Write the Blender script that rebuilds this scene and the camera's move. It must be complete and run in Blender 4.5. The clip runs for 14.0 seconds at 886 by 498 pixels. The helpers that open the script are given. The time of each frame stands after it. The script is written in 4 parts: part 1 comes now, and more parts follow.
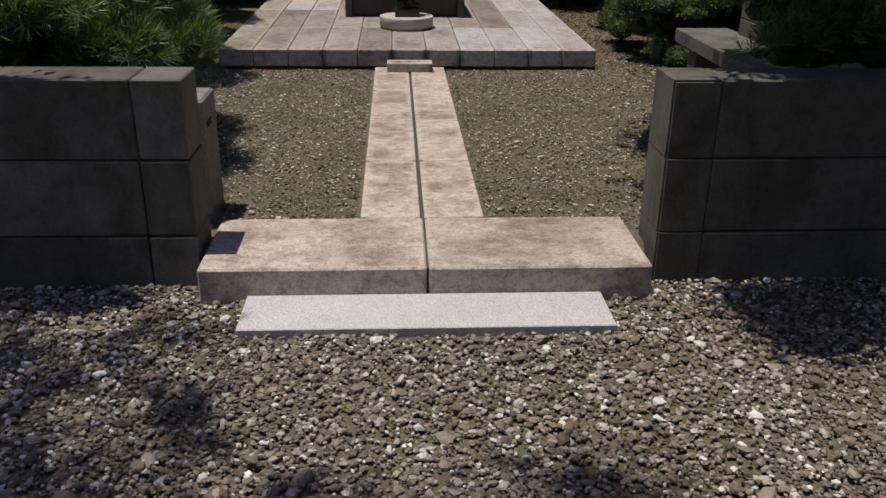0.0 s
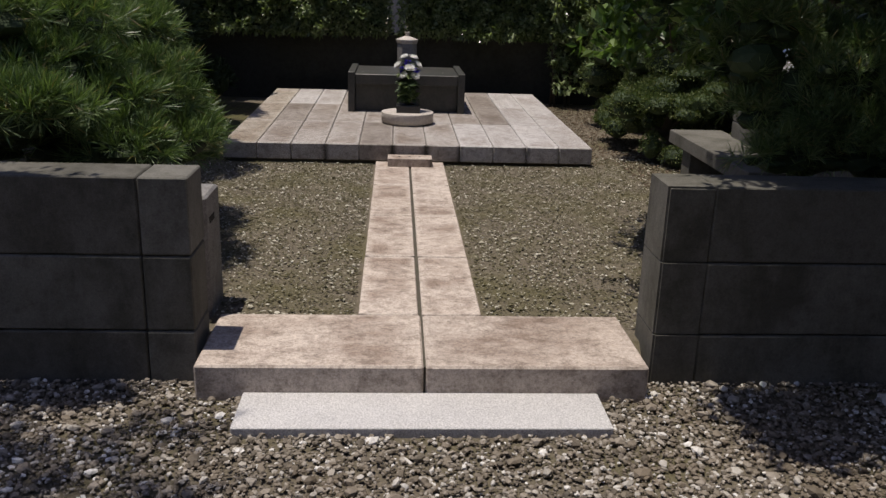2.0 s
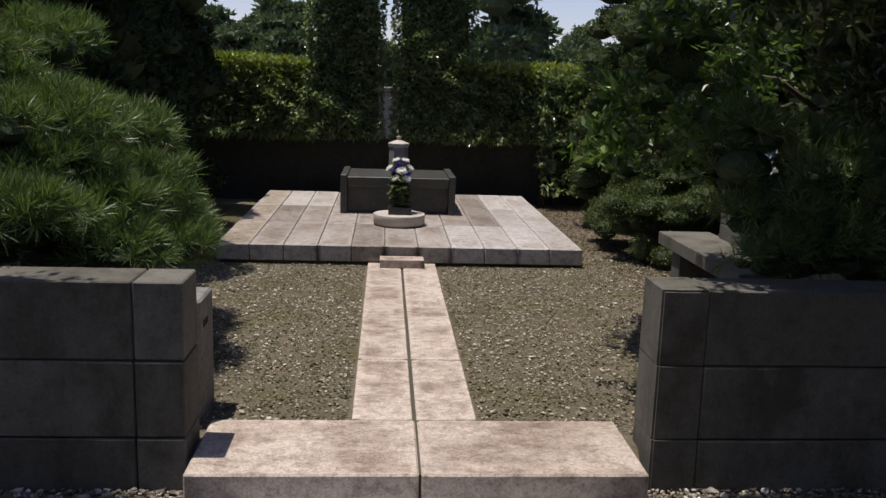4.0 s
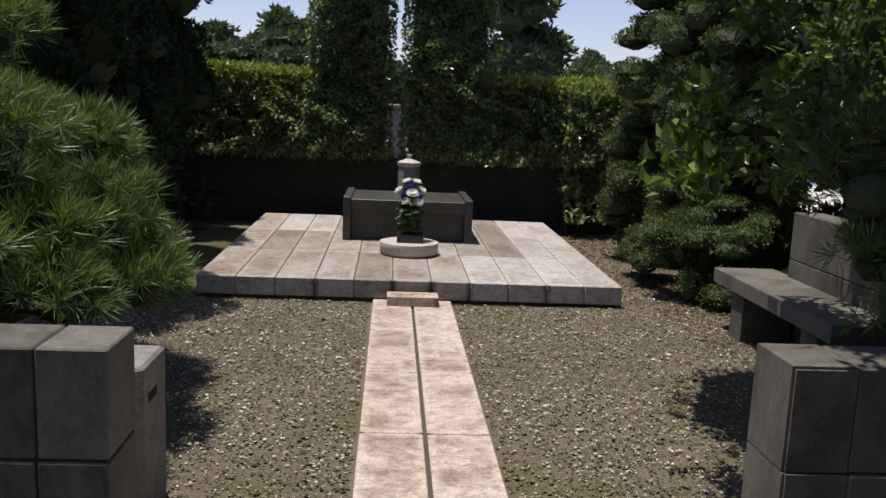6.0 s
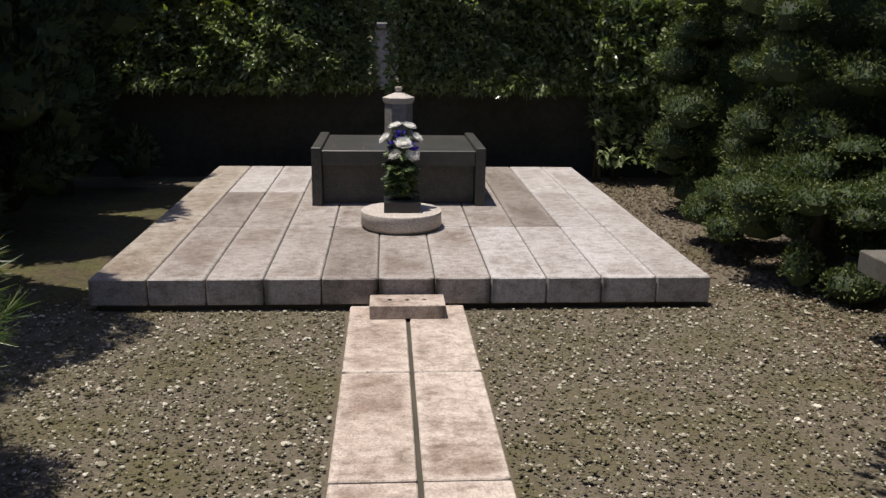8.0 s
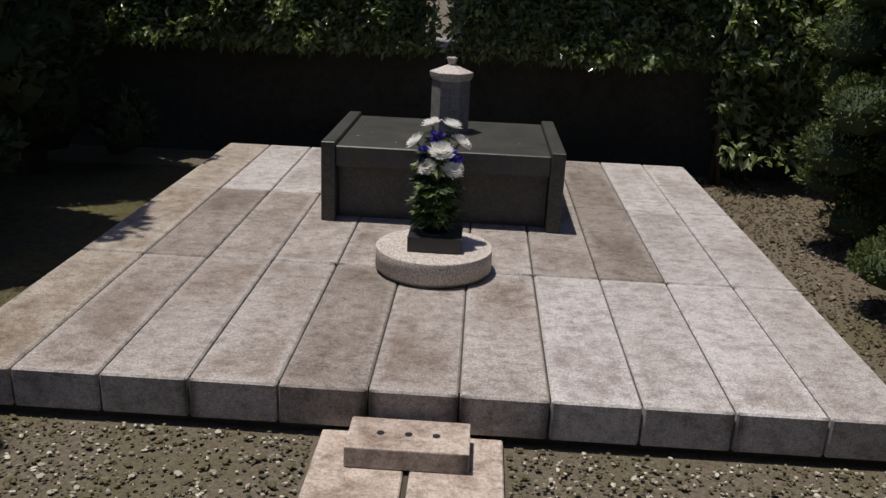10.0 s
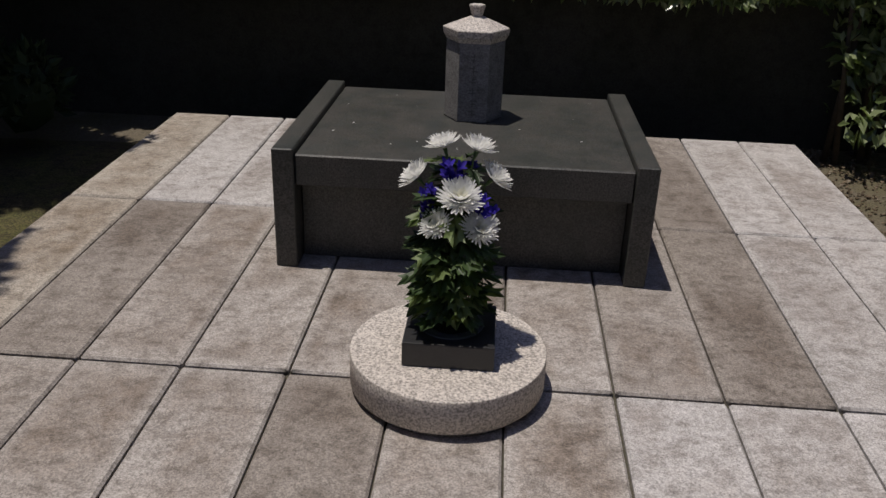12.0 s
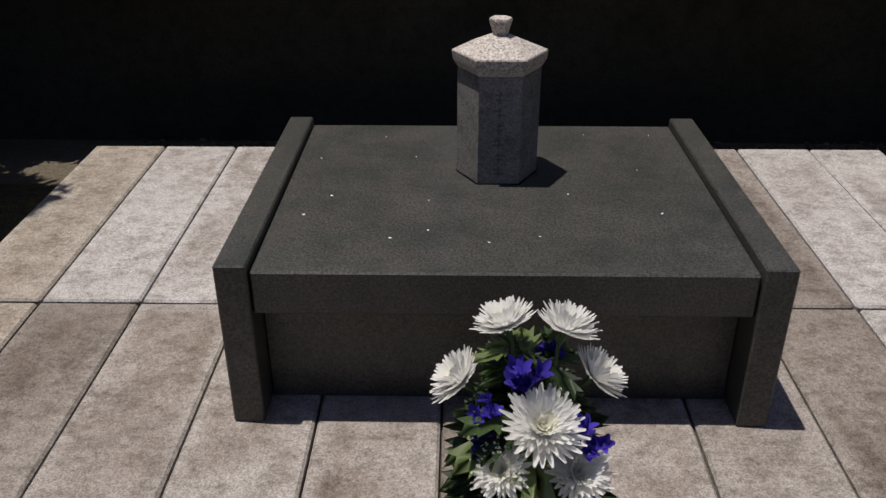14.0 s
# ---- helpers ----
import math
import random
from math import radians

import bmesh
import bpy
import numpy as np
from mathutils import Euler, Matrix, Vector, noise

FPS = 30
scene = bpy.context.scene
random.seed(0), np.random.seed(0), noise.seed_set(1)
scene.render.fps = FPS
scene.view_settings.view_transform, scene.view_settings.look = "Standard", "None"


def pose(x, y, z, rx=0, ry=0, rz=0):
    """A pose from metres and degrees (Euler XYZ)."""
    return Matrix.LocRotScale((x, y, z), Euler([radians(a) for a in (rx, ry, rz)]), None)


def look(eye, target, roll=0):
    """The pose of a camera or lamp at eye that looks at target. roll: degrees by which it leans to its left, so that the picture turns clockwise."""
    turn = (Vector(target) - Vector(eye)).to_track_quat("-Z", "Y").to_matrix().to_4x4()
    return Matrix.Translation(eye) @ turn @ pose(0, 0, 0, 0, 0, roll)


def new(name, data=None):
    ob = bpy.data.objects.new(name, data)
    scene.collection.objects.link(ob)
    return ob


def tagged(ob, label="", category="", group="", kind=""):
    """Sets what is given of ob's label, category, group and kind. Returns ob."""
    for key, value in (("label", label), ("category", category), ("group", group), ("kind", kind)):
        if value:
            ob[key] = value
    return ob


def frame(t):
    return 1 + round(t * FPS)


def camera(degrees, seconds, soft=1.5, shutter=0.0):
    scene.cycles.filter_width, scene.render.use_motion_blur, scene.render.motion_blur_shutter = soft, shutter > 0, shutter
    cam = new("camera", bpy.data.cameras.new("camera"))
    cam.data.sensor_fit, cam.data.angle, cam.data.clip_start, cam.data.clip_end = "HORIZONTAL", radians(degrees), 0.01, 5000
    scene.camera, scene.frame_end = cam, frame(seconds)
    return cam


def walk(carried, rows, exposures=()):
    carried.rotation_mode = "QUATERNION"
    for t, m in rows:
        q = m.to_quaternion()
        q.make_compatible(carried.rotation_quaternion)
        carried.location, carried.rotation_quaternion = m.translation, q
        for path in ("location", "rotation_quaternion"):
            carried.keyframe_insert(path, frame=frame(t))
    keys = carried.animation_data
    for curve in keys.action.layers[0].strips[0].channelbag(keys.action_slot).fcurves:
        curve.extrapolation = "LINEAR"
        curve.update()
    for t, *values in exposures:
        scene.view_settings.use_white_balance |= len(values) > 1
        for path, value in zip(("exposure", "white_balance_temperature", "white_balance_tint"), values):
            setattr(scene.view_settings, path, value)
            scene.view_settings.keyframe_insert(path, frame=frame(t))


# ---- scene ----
cam = camera(55.0, 14.0)
PATH = [
    (0, (-0.127, -0.876, 1.544), (-0.019, 0.958, 0.752), 0.8),
    (0.5, (-0.13, -0.882, 1.551), (-0.025, 0.952, 0.76), 0.8),
    (1, (-0.133, -0.882, 1.571), (-0.026, 0.963, 0.805), 1.5),
    (1.5, (-0.137, -0.878, 1.596), (-0.026, 0.989, 0.889), 2.0),
    (2, (-0.136, -0.887, 1.61), (-0.02, 1.017, 1.008), 1.8),
    (2.5, (-0.132, -0.908, 1.627), (-0.022, 1.024, 1.121), 1.4),
    (3, (-0.131, -0.901, 1.635), (-0.011, 1.049, 1.21), 1.4),
    (3.2, (-0.133, -0.905, 1.638), (-0.013, 1.049, 1.23), 1.4),
    (5.3, (-0.222, -0.519, 1.578), (-0.021, 1.44, 1.226), 2.0),
    (5.5, (-0.181, -0.334, 1.562), (0.004, 1.628, 1.218), 1.1),
    (6, (-0.2, 0.215, 1.52), (-0.072, 2.184, 1.195), 2.5),
    (6.5, (-0.192, 0.823, 1.478), (-0.047, 2.792, 1.155), 0.9),
    (7, (-0.114, 1.392, 1.475), (0.019, 3.358, 1.13), 2.3),
    (7.5, (-0.136, 1.957, 1.452), (-0.007, 3.921, 1.094), 0.9),
    (7.7, (-0.127, 2.138, 1.459), (0.016, 4.088, 1.037), 0.6),
    (9.8, (0.133, 4.118, 1.534), (0.066, 6.013, 0.9), 2.6),
    (10, (0.172, 4.302, 1.533), (0.103, 6.197, 0.899), 2.6),
    (10.5, (0.166, 4.798, 1.483), (0.107, 6.672, 0.79), 2.7),
    (11, (0.194, 5.245, 1.494), (0.138, 7.101, 0.752), 2.7),
    (11.5, (0.207, 5.683, 1.498), (0.107, 7.53, 0.736), 2.2),
    (12, (0.089, 6.044, 1.51), (-0.019, 7.861, 0.681), 2.0),
    (12.5, (0.038, 6.332, 1.48), (-0.056, 8.12, 0.587), 1.7),
    (13, (0.088, 6.603, 1.499), (-0.01, 8.378, 0.582), 1.1),
    (13.5, (0.013, 6.826, 1.494), (-0.083, 8.592, 0.561), 1.5),
    (14, (-0.12, 7.105, 1.537), (-0.153, 8.869, 0.595), -0.1),
]
walk(cam, [(t, look(eye, target, roll)) for t, eye, target, roll in PATH],
     exposures=((0, -0.08, 6780, 11), (0.6, 0.0, 6800, 11.5), (3.2, 0.08, 6800, 11.5), (5.5, 0.33, 6800, 11.5), (7.7, 0.33, 6800, 11.5), (10, -0.08, 6680, 11.5), (11.5, -0.33, 6680, 11.5), (12.5, -0.33, 6680, 11.5), (14, -0.16, 6680, 11.5)))

# ---- world, sun, exposure ----
SUN_WAY = Vector((-0.215, 0.02, 1.0)).normalized()  # from the ground to the sun
world = bpy.data.worlds.new("sky")
scene.world = world
world.use_nodes = True
wn = world.node_tree.nodes
sky = wn.new("ShaderNodeTexSky")
sky.sky_type = "NISHITA"
sky.sun_disc = False
sky.sun_elevation = math.asin(SUN_WAY.z)
sky.sun_rotation = math.atan2(SUN_WAY.x, SUN_WAY.y)
sky.air_density, sky.dust_density, sky.ozone_density = 0.9, 0.5, 3.0
wn["Background"].inputs["Strength"].default_value = 0.105
haze = wn.new("ShaderNodeMix")
haze.data_type, haze.blend_type = "RGBA", "MULTIPLY"
haze.inputs[0].default_value, haze.inputs[7].default_value = 1.0, (1.18, 1.0, 1.07, 1)
world.node_tree.links.new(sky.outputs["Color"], haze.inputs[6])
world.node_tree.links.new(haze.outputs[2], wn["Background"].inputs["Color"])
sun_data = bpy.data.lights.new("sun", "SUN")
sun_data.energy, sun_data.angle, sun_data.color = 4.2, radians(0.53), (1.0, 0.95, 0.88)
sun = new("sun", sun_data)
sun.matrix_world = look(SUN_WAY * 30, (0, 0, 0))


# ---- materials ----
def material(name):
    m = bpy.data.materials.new(name)
    m.use_nodes = True
    nt = m.node_tree
    return m, nt, nt.nodes["Principled BSDF"]


def node(nt, kind, **inputs):
    n = nt.nodes.new(kind)
    for key, value in inputs.items():
        n.inputs[key.replace("_", " ")].default_value = value
    return n


def ramp(nt, source, stops):
    r = nt.nodes.new("ShaderNodeValToRGB")
    e = r.color_ramp.elements
    while len(e) < len(stops):
        e.new(0.5)
    for i, (at, c) in enumerate(stops):
        e[i].position, e[i].color = at, (*c, 1)
    nt.links.new(source, r.inputs["Fac"])
    return r.outputs["Color"]


def mixed(nt, kind, fac, a, b):
    n = nt.nodes.new("ShaderNodeMix")
    n.data_type, n.blend_type = "RGBA", kind
    for value, sock in ((fac, n.inputs[0]), (a, n.inputs[6]), (b, n.inputs[7])):
        if isinstance(value, bpy.types.NodeSocket):
            nt.links.new(value, sock)
        else:
            sock.default_value = value if isinstance(value, (int, float)) else (*value, 1)
    return n.outputs[2]


def noise_of(nt, scale, detail=4.0, rough=0.55, stretch=None, shift=False):
    """World-space noise; shift: offset by the object's random number, so that alike pieces differ."""
    geo = nt.nodes.new("ShaderNodeNewGeometry")
    out = geo.outputs["Position"]
    if stretch or shift:
        mp = nt.nodes.new("ShaderNodeMapping")
        mp.inputs["Scale"].default_value = stretch or (1, 1, 1)
        nt.links.new(out, mp.inputs["Vector"])
        if shift:
            info = nt.nodes.new("ShaderNodeObjectInfo")
            mul = nt.nodes.new("ShaderNodeMath")
            mul.operation = "MULTIPLY"
            mul.inputs[1].default_value = 37.0
            nt.links.new(info.outputs["Random"], mul.inputs[0])
            nt.links.new(mul.outputs[0], mp.inputs["Location"])
        out = mp.outputs["Vector"]
    n = node(nt, "ShaderNodeTexNoise", Scale=scale, Detail=detail, Roughness=rough)
    nt.links.new(out, n.inputs["Vector"])
    return n.outputs["Fac"]


def bump(nt, bsdf, height, strength, distance):
    b = node(nt, "ShaderNodeBump", Strength=strength, Distance=distance)
    nt.links.new(height, b.inputs["Height"])
    nt.links.new(b.outputs["Normal"], bsdf.inputs["Normal"])


def stone(name, low, high, stain, grain_scale=260, stain_scale=5.0, stain_amount=0.6, rough=0.8, per_piece=0.25,
          speckle=0.35, grain=(0.55, 1.25), relief=0.25, streak=None, mottle=0.0, edge=False):
    """Weathered stone: large stains, fine crystal grain, a little difference from piece to piece."""
    m, nt, b = material(name)
    base = ramp(nt, noise_of(nt, stain_scale * 0.5, 5, 0.6, streak, True), [(0.32, low), (0.68, high)])
    fac = ramp(nt, noise_of(nt, stain_scale, 8, 0.68, streak, True),
               [(0.41, (0, 0, 0)), (0.62, (stain_amount,) * 3)])
    if edge:  # dirt gathers away from the worn, rain-washed edges
        tc = nt.nodes.new("ShaderNodeTexCoord")
        sep = nt.nodes.new("ShaderNodeSeparateXYZ")
        nt.links.new(tc.outputs["Generated"], sep.inputs[0])
        near, sides = [], []
        for axis in (0, 1):
            away = node(nt, "ShaderNodeMath")
            away.operation = "PINGPONG"
            away.inputs[1].default_value = 0.5
            nt.links.new(sep.outputs[axis], away.inputs[0])
            near.append(ramp(nt, away.outputs[0], [(0.0, (0.12,) * 3), (0.16 if axis == 0 else 0.06, (1, 1, 1))]))
            sides.append(away.outputs[0])
        fac = mixed(nt, "MULTIPLY", 1.0, fac, mixed(nt, "MULTIPLY", 1.0, near[0], near[1]))
    base = mixed(nt, "MIX", fac, base, stain)
    if edge:  # black runs of dirt below the joints on the outer face
        run = mixed(nt, "MULTIPLY", 1.0, ramp(nt, sides[0], [(0.02, (0.9,) * 3), (0.13, (0, 0, 0))]), ramp(nt, sides[1], [(0.004, (1, 1, 1)), (0.009, (0, 0, 0))]))
        patch = ramp(nt, noise_of(nt, 2.3, 3, 0.6, (1, 1, 0.4)), [(0.46, (0, 0, 0)), (0.6, (1, 1, 1))])
        base = mixed(nt, "MIX", mixed(nt, "MULTIPLY", 1.0, run, patch), base, (0.035, 0.03, 0.026))
    if mottle:
        rub = noise_of(nt, 17, 7, 0.72, (0.85, 1.15, 1.0), True)
        base = mixed(nt, "MULTIPLY", mottle, base, ramp(nt, rub, [(0.36, (0.5, 0.47, 0.44)), (0.52, (1, 1, 1)), (0.7, (1.15, 1.15, 1.15))]))
        pits = noise_of(nt, 75, 5, 0.8, None, True)
        base = mixed(nt, "MULTIPLY", mottle, base, ramp(nt, pits, [(0.34, (0.45, 0.43, 0.41)), (0.5, (0.97, 0.97, 0.97)), (0.68, (1.22, 1.22, 1.22))]))
    fine = noise_of(nt, grain_scale, 2, 0.7)
    base = mixed(nt, "MULTIPLY", speckle, base, ramp(nt, fine, [(0.36, (grain[0],) * 3), (0.62, (grain[1],) * 3)]))
    info = nt.nodes.new("ShaderNodeObjectInfo")
    base = mixed(nt, "MULTIPLY", per_piece, base, ramp(nt, info.outputs["Random"], [(0, (0.45, 0.42, 0.39)), (0.3, (0.82, 0.78, 0.74)), (0.6, (1, 1, 1)), (1, (1.18, 1.18, 1.2))]))
    nt.links.new(base, b.inputs["Base Color"])
    b.inputs["Roughness"].default_value = rough
    bump(nt, b, mixed(nt, "MIX", 0.5, fine, noise_of(nt, 40, 5, 0.6)), relief, 0.004)
    return m


PAVING = stone("weathered_paving_stone", (0.335, 0.302, 0.276), (0.465, 0.437, 0.412), (0.195, 0.152, 0.12), 200, 2.4, 0.85, 0.7, 0.16,
               0.75, (0.5, 1.25), streak=(1.0, 0.75, 1.0), mottle=0.75, edge=True)
PALE_PAVING = stone("pale_paving_stone", (0.43, 0.408, 0.394), (0.58, 0.559, 0.55), (0.262, 0.226, 0.20), 200, 2.4, 0.75, 0.66, 0.16,
                    0.75, (0.5, 1.25), streak=(1.0, 0.75, 1.0), mottle=0.7, edge=True)
DARK_PAVING = stone("brown_stained_paving_stone", (0.225, 0.195, 0.17), (0.365, 0.33, 0.30), (0.125, 0.096, 0.075), 200, 2.4, 0.85, 0.75, 0.16,
                    0.75, (0.5, 1.25), streak=(1.0, 0.75, 1.0), mottle=0.8, edge=True)
TAN_PAVING = stone("tan_lichened_paving_stone", (0.345, 0.303, 0.255), (0.47, 0.432, 0.38), (0.205, 0.153, 0.105), 200, 2.4, 0.85, 0.75, 0.16,
                   0.75, (0.5, 1.25), streak=(1.0, 0.75, 1.0), mottle=0.75, edge=True)
WALK_STONE = stone("tan_path_stone", (0.47, 0.395, 0.335), (0.59, 0.52, 0.46), (0.23, 0.165, 0.125), 150, 3.4, 0.85, 0.8, 0.2,
                   streak=(0.8, 1.1, 1.0), mottle=0.8, edge=True)
GRANITE = stone("pale_granite", (0.50, 0.49, 0.48), (0.56, 0.55, 0.54), (0.44, 0.43, 0.43), 170, 6, 0.4, 0.55, 0.1, 0.75, (0.45, 1.25), 0.1)
PINK_GRANITE = stone("pinkish_granite", (0.50, 0.455, 0.41), (0.575, 0.53, 0.485), (0.42, 0.37, 0.325), 150, 6, 0.4, 0.6, 0.1, 0.85, (0.32, 1.3), 0.15)
DARK_STONE = stone("dark_honed_granite", (0.034, 0.037, 0.034), (0.052, 0.054, 0.049), (0.066, 0.060, 0.054), 170, 7, 0.55, 0.42, 0.05, 0.85, (0.38, 1.75), 0.12, mottle=0.3)
BLACK_STONE = stone("black_polished_granite", (0.018, 0.018, 0.02), (0.026, 0.026, 0.028), (0.03, 0.03, 0.03), 300, 8, 0.4, 0.3, 0.0, 0.4, (0.6, 1.3), 0.03)
WALL_STONE = stone("grey_wall_stone", (0.105, 0.10, 0.085), (0.185, 0.178, 0.155), (0.05, 0.048, 0.034), 190, 2.6, 0.85, 0.85, 0.35, 0.4, streak=(1.0, 1.0, 0.5), mottle=0.4)
# stained concrete, darkened in colour for the shade under the hedge
SHADE_WALL = stone("mossy_concrete_darkened_for_shade", (0.03, 0.031, 0.025), (0.052, 0.052, 0.043), (0.018, 0.02, 0.013), 90, 3.0, 0.8, 0.95, 0.1, mottle=0.6)
JOINT = stone("dark_joint_filling", (0.05, 0.043, 0.032), (0.10, 0.086, 0.066), (0.04, 0.04, 0.022), 200, 9, 0.6, 0.95, 0.0)


def ground_material():
    """Earth and fine grit outside, moss in drifts within."""
    m, nt, b = material("gravelly_earth")
    base = ramp(nt, noise_of(nt, 60, 6, 0.7), [(0.3, (0.065, 0.053, 0.036)), (0.7, (0.19, 0.16, 0.115))])
    moss = ramp(nt, noise_of(nt, 1.6, 5, 0.6), [(0.45, (0, 0, 0)), (0.65, (0.7, 0.7, 0.7))])
    base = mixed(nt, "MIX", moss, base, ramp(nt, noise_of(nt, 90, 4, 0.6), [(0.3, (0.05, 0.046, 0.017)), (0.7, (0.125, 0.11, 0.04))]))
    nt.links.new(base, b.inputs["Base Color"])
    b.inputs["Roughness"].default_value = 0.95
    bump(nt, b, noise_of(nt, 75, 5, 0.7), 0.8, 0.012)
    return m


def island_material(name, stops, rough=0.8, grain=None, translucent=0.0, gloss=0.5, drift=None, glow=(1.3, 1.5, 0.6)):
    """Colour by the island's own random number; drift: (scale, amount, colour) of slow patches."""
    m, nt, b = material(name)
    geo = nt.nodes.new("ShaderNodeNewGeometry")
    base = ramp(nt, geo.outputs["Random Per Island"], stops)
    if grain:
        base = mixed(nt, "MULTIPLY", 0.6, base, ramp(nt, noise_of(nt, grain, 4, 0.6), [(0.3, (0.6,) * 3), (0.7, (1.25,) * 3)]))
    if drift:
        fac = ramp(nt, noise_of(nt, drift[0], 4, 0.6), [(0.42, (0, 0, 0)), (0.64, (drift[1],) * 3)])
        base = mixed(nt, "MIX", fac, base, drift[2])
    nt.links.new(base, b.inputs["Base Color"])
    b.inputs["Roughness"].default_value = rough
    b.inputs["Specular IOR Level"].default_value = gloss
    if translucent:
        t = nt.nodes.new("ShaderNodeBsdfTranslucent")
        nt.links.new(mixed(nt, "MULTIPLY", 1.0, base, glow), t.inputs["Color"])
        mix = nt.nodes.new("ShaderNodeMixShader")
        mix.inputs[0].default_value = translucent
        nt.links.new(b.outputs[0], mix.inputs[1])
        nt.links.new(t.outputs[0], mix.inputs[2])
        nt.links.new(mix.outputs[0], nt.nodes["Material Output"].inputs["Surface"])
    return m


EARTH = ground_material()
PEBBLE = island_material("river_pebbles", [(0.0, (0.075, 0.062, 0.045)), (0.4, (0.185, 0.155, 0.118)), (0.72, (0.265, 0.23, 0.187)), (0.88, (0.39, 0.36, 0.315)), (1.0, (0.75, 0.73, 0.69))],
                         0.75, 120, drift=(2.2, 0.45, (0.13, 0.095, 0.06)))
GRIT = island_material("fine_gravel", [(0.0, (0.075, 0.066, 0.032)), (0.5, (0.115, 0.102, 0.055)), (0.7, (0.2, 0.18, 0.122)), (1.0, (0.58, 0.55, 0.46))],
                       0.85, None, drift=(1.6, 0.42, (0.095, 0.085, 0.027)))
SOIL = island_material("dry_brown_soil", [(0.0, (0.05, 0.035, 0.021)), (0.6, (0.125, 0.09, 0.058)), (0.94, (0.22, 0.17, 0.12)), (1.0, (0.4, 0.35, 0.28))], 0.95, None, drift=(2.5, 0.5, (0.095, 0.072, 0.036)))
MOSS = stone("dry_moss", (0.06, 0.06, 0.018), (0.112, 0.105, 0.028), (0.07, 0.05, 0.03), 120, 5.0, 0.9, 0.95, 0.0, 0.9, (0.3, 1.5), 1.0, mottle=0.9)
HEDGE_LEAF = island_material("glossy_hedge_leaves", [(0.0, (0.08, 0.115, 0.04)), (0.55, (0.195, 0.25, 0.105)), (1.0, (0.36, 0.41, 0.24))], 0.3, None, 0.38, 0.9, glow=(1.15, 1.3, 0.6))
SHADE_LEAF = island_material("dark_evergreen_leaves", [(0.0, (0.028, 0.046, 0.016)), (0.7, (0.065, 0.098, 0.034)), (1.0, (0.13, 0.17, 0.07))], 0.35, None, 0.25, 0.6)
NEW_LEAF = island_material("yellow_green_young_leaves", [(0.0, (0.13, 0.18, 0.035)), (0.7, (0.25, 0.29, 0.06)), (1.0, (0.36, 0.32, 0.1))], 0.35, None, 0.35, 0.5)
# conifer green, also the shade inside pads and hedges put into colour
DARK_LEAF_AND_CORE = island_material("dark_conifer_scales_and_core_shade", [(0.0, (0.02, 0.034, 0.014)), (1.0, (0.046, 0.07, 0.029))], 0.65, None, 0.08, 0.25)
JUNIPER = island_material("juniper_scales", [(0.0, (0.05, 0.077, 0.026)), (0.7, (0.105, 0.137, 0.048)), (1.0, (0.185, 0.20, 0.078))], 0.6, None, 0.2, 0.3)
NEEDLE = island_material("pine_needles", [(0.0, (0.06, 0.105, 0.04)), (0.6, (0.14, 0.205, 0.085)), (0.95, (0.25, 0.32, 0.155)), (1.0, (0.34, 0.25, 0.13))], 0.4, None, 0.3, 0.5)
BROAD_LEAF = island_material("soft_green_leaves", [(0.0, (0.04, 0.075, 0.022)), (0.7, (0.085, 0.145, 0.04)), (1.0, (0.16, 0.23, 0.065))], 0.4, None, 0.35, 0.5)
# lightened greens: the haze of distance is put into the leaf colour
FAR_LEAF = island_material("hazed_distant_leaves", [(0.0, (0.055, 0.085, 0.05)), (1.0, (0.13, 0.17, 0.10))], 0.7, None, 0.2, 0.2)
BARK = island_material("grey_brown_bark", [(0.0, (0.07, 0.055, 0.04)), (1.0, (0.10, 0.08, 0.06))], 0.9, 60)
PETAL = island_material("white_petals", [(0.0, (0.88, 0.88, 0.85)), (1.0, (0.94, 0.94, 0.92))], 0.55, None, 0.5, 0.3, glow=(1, 1, 1))
CREAM = island_material("cream_inner_petals", [(0.0, (0.90, 0.89, 0.78)), (1.0, (0.94, 0.935, 0.87))], 0.55, None, 0.5, 0.3, glow=(1, 1, 1))
BLUE = island_material("violet_blue_petals", [(0.0, (0.03, 0.02, 0.24)), (1.0, (0.09, 0.06, 0.50))], 0.55, None, 0.3, 0.2, glow=(1, 1, 1))
FLOWER_LEAF = island_material("chrysanthemum_leaves", [(0.0, (0.018, 0.036, 0.013)), (0.75, (0.05, 0.085, 0.028)), (1.0, (0.15, 0.2, 0.075))], 0.5, None, 0.25, 0.4)


def plain(name, colour, rough=0.5, metal=0.0, grain=30):
    m, nt, b = material(name)
    c = mixed(nt, "MULTIPLY", 0.35, colour, ramp(nt, noise_of(nt, grain, 4, 0.6), [(0.3, (0.7,) * 3), (0.7, (1.2,) * 3)]))
    nt.links.new(c, b.inputs["Base Color"])
    b.inputs["Roughness"].default_value, b.inputs["Metallic"].default_value = rough, metal
    return m


STEM = plain("green_stems", (0.06, 0.11, 0.03), 0.5)
# flat black that stands in for the shade inside holes, cup and slot
HOLE = plain("recess_black", (0.012, 0.011, 0.01), 0.95)
METAL = plain("dull_steel", (0.16, 0.16, 0.17), 0.5, 0.6)
CAR_PAINT = plain("white_car_paint", (0.75, 0.76, 0.78), 0.2)
CAR_GLASS = plain("dark_car_glass", (0.02, 0.025, 0.04), 0.08)
RUBBER = plain("black_rubber", (0.02, 0.02, 0.02), 0.8)
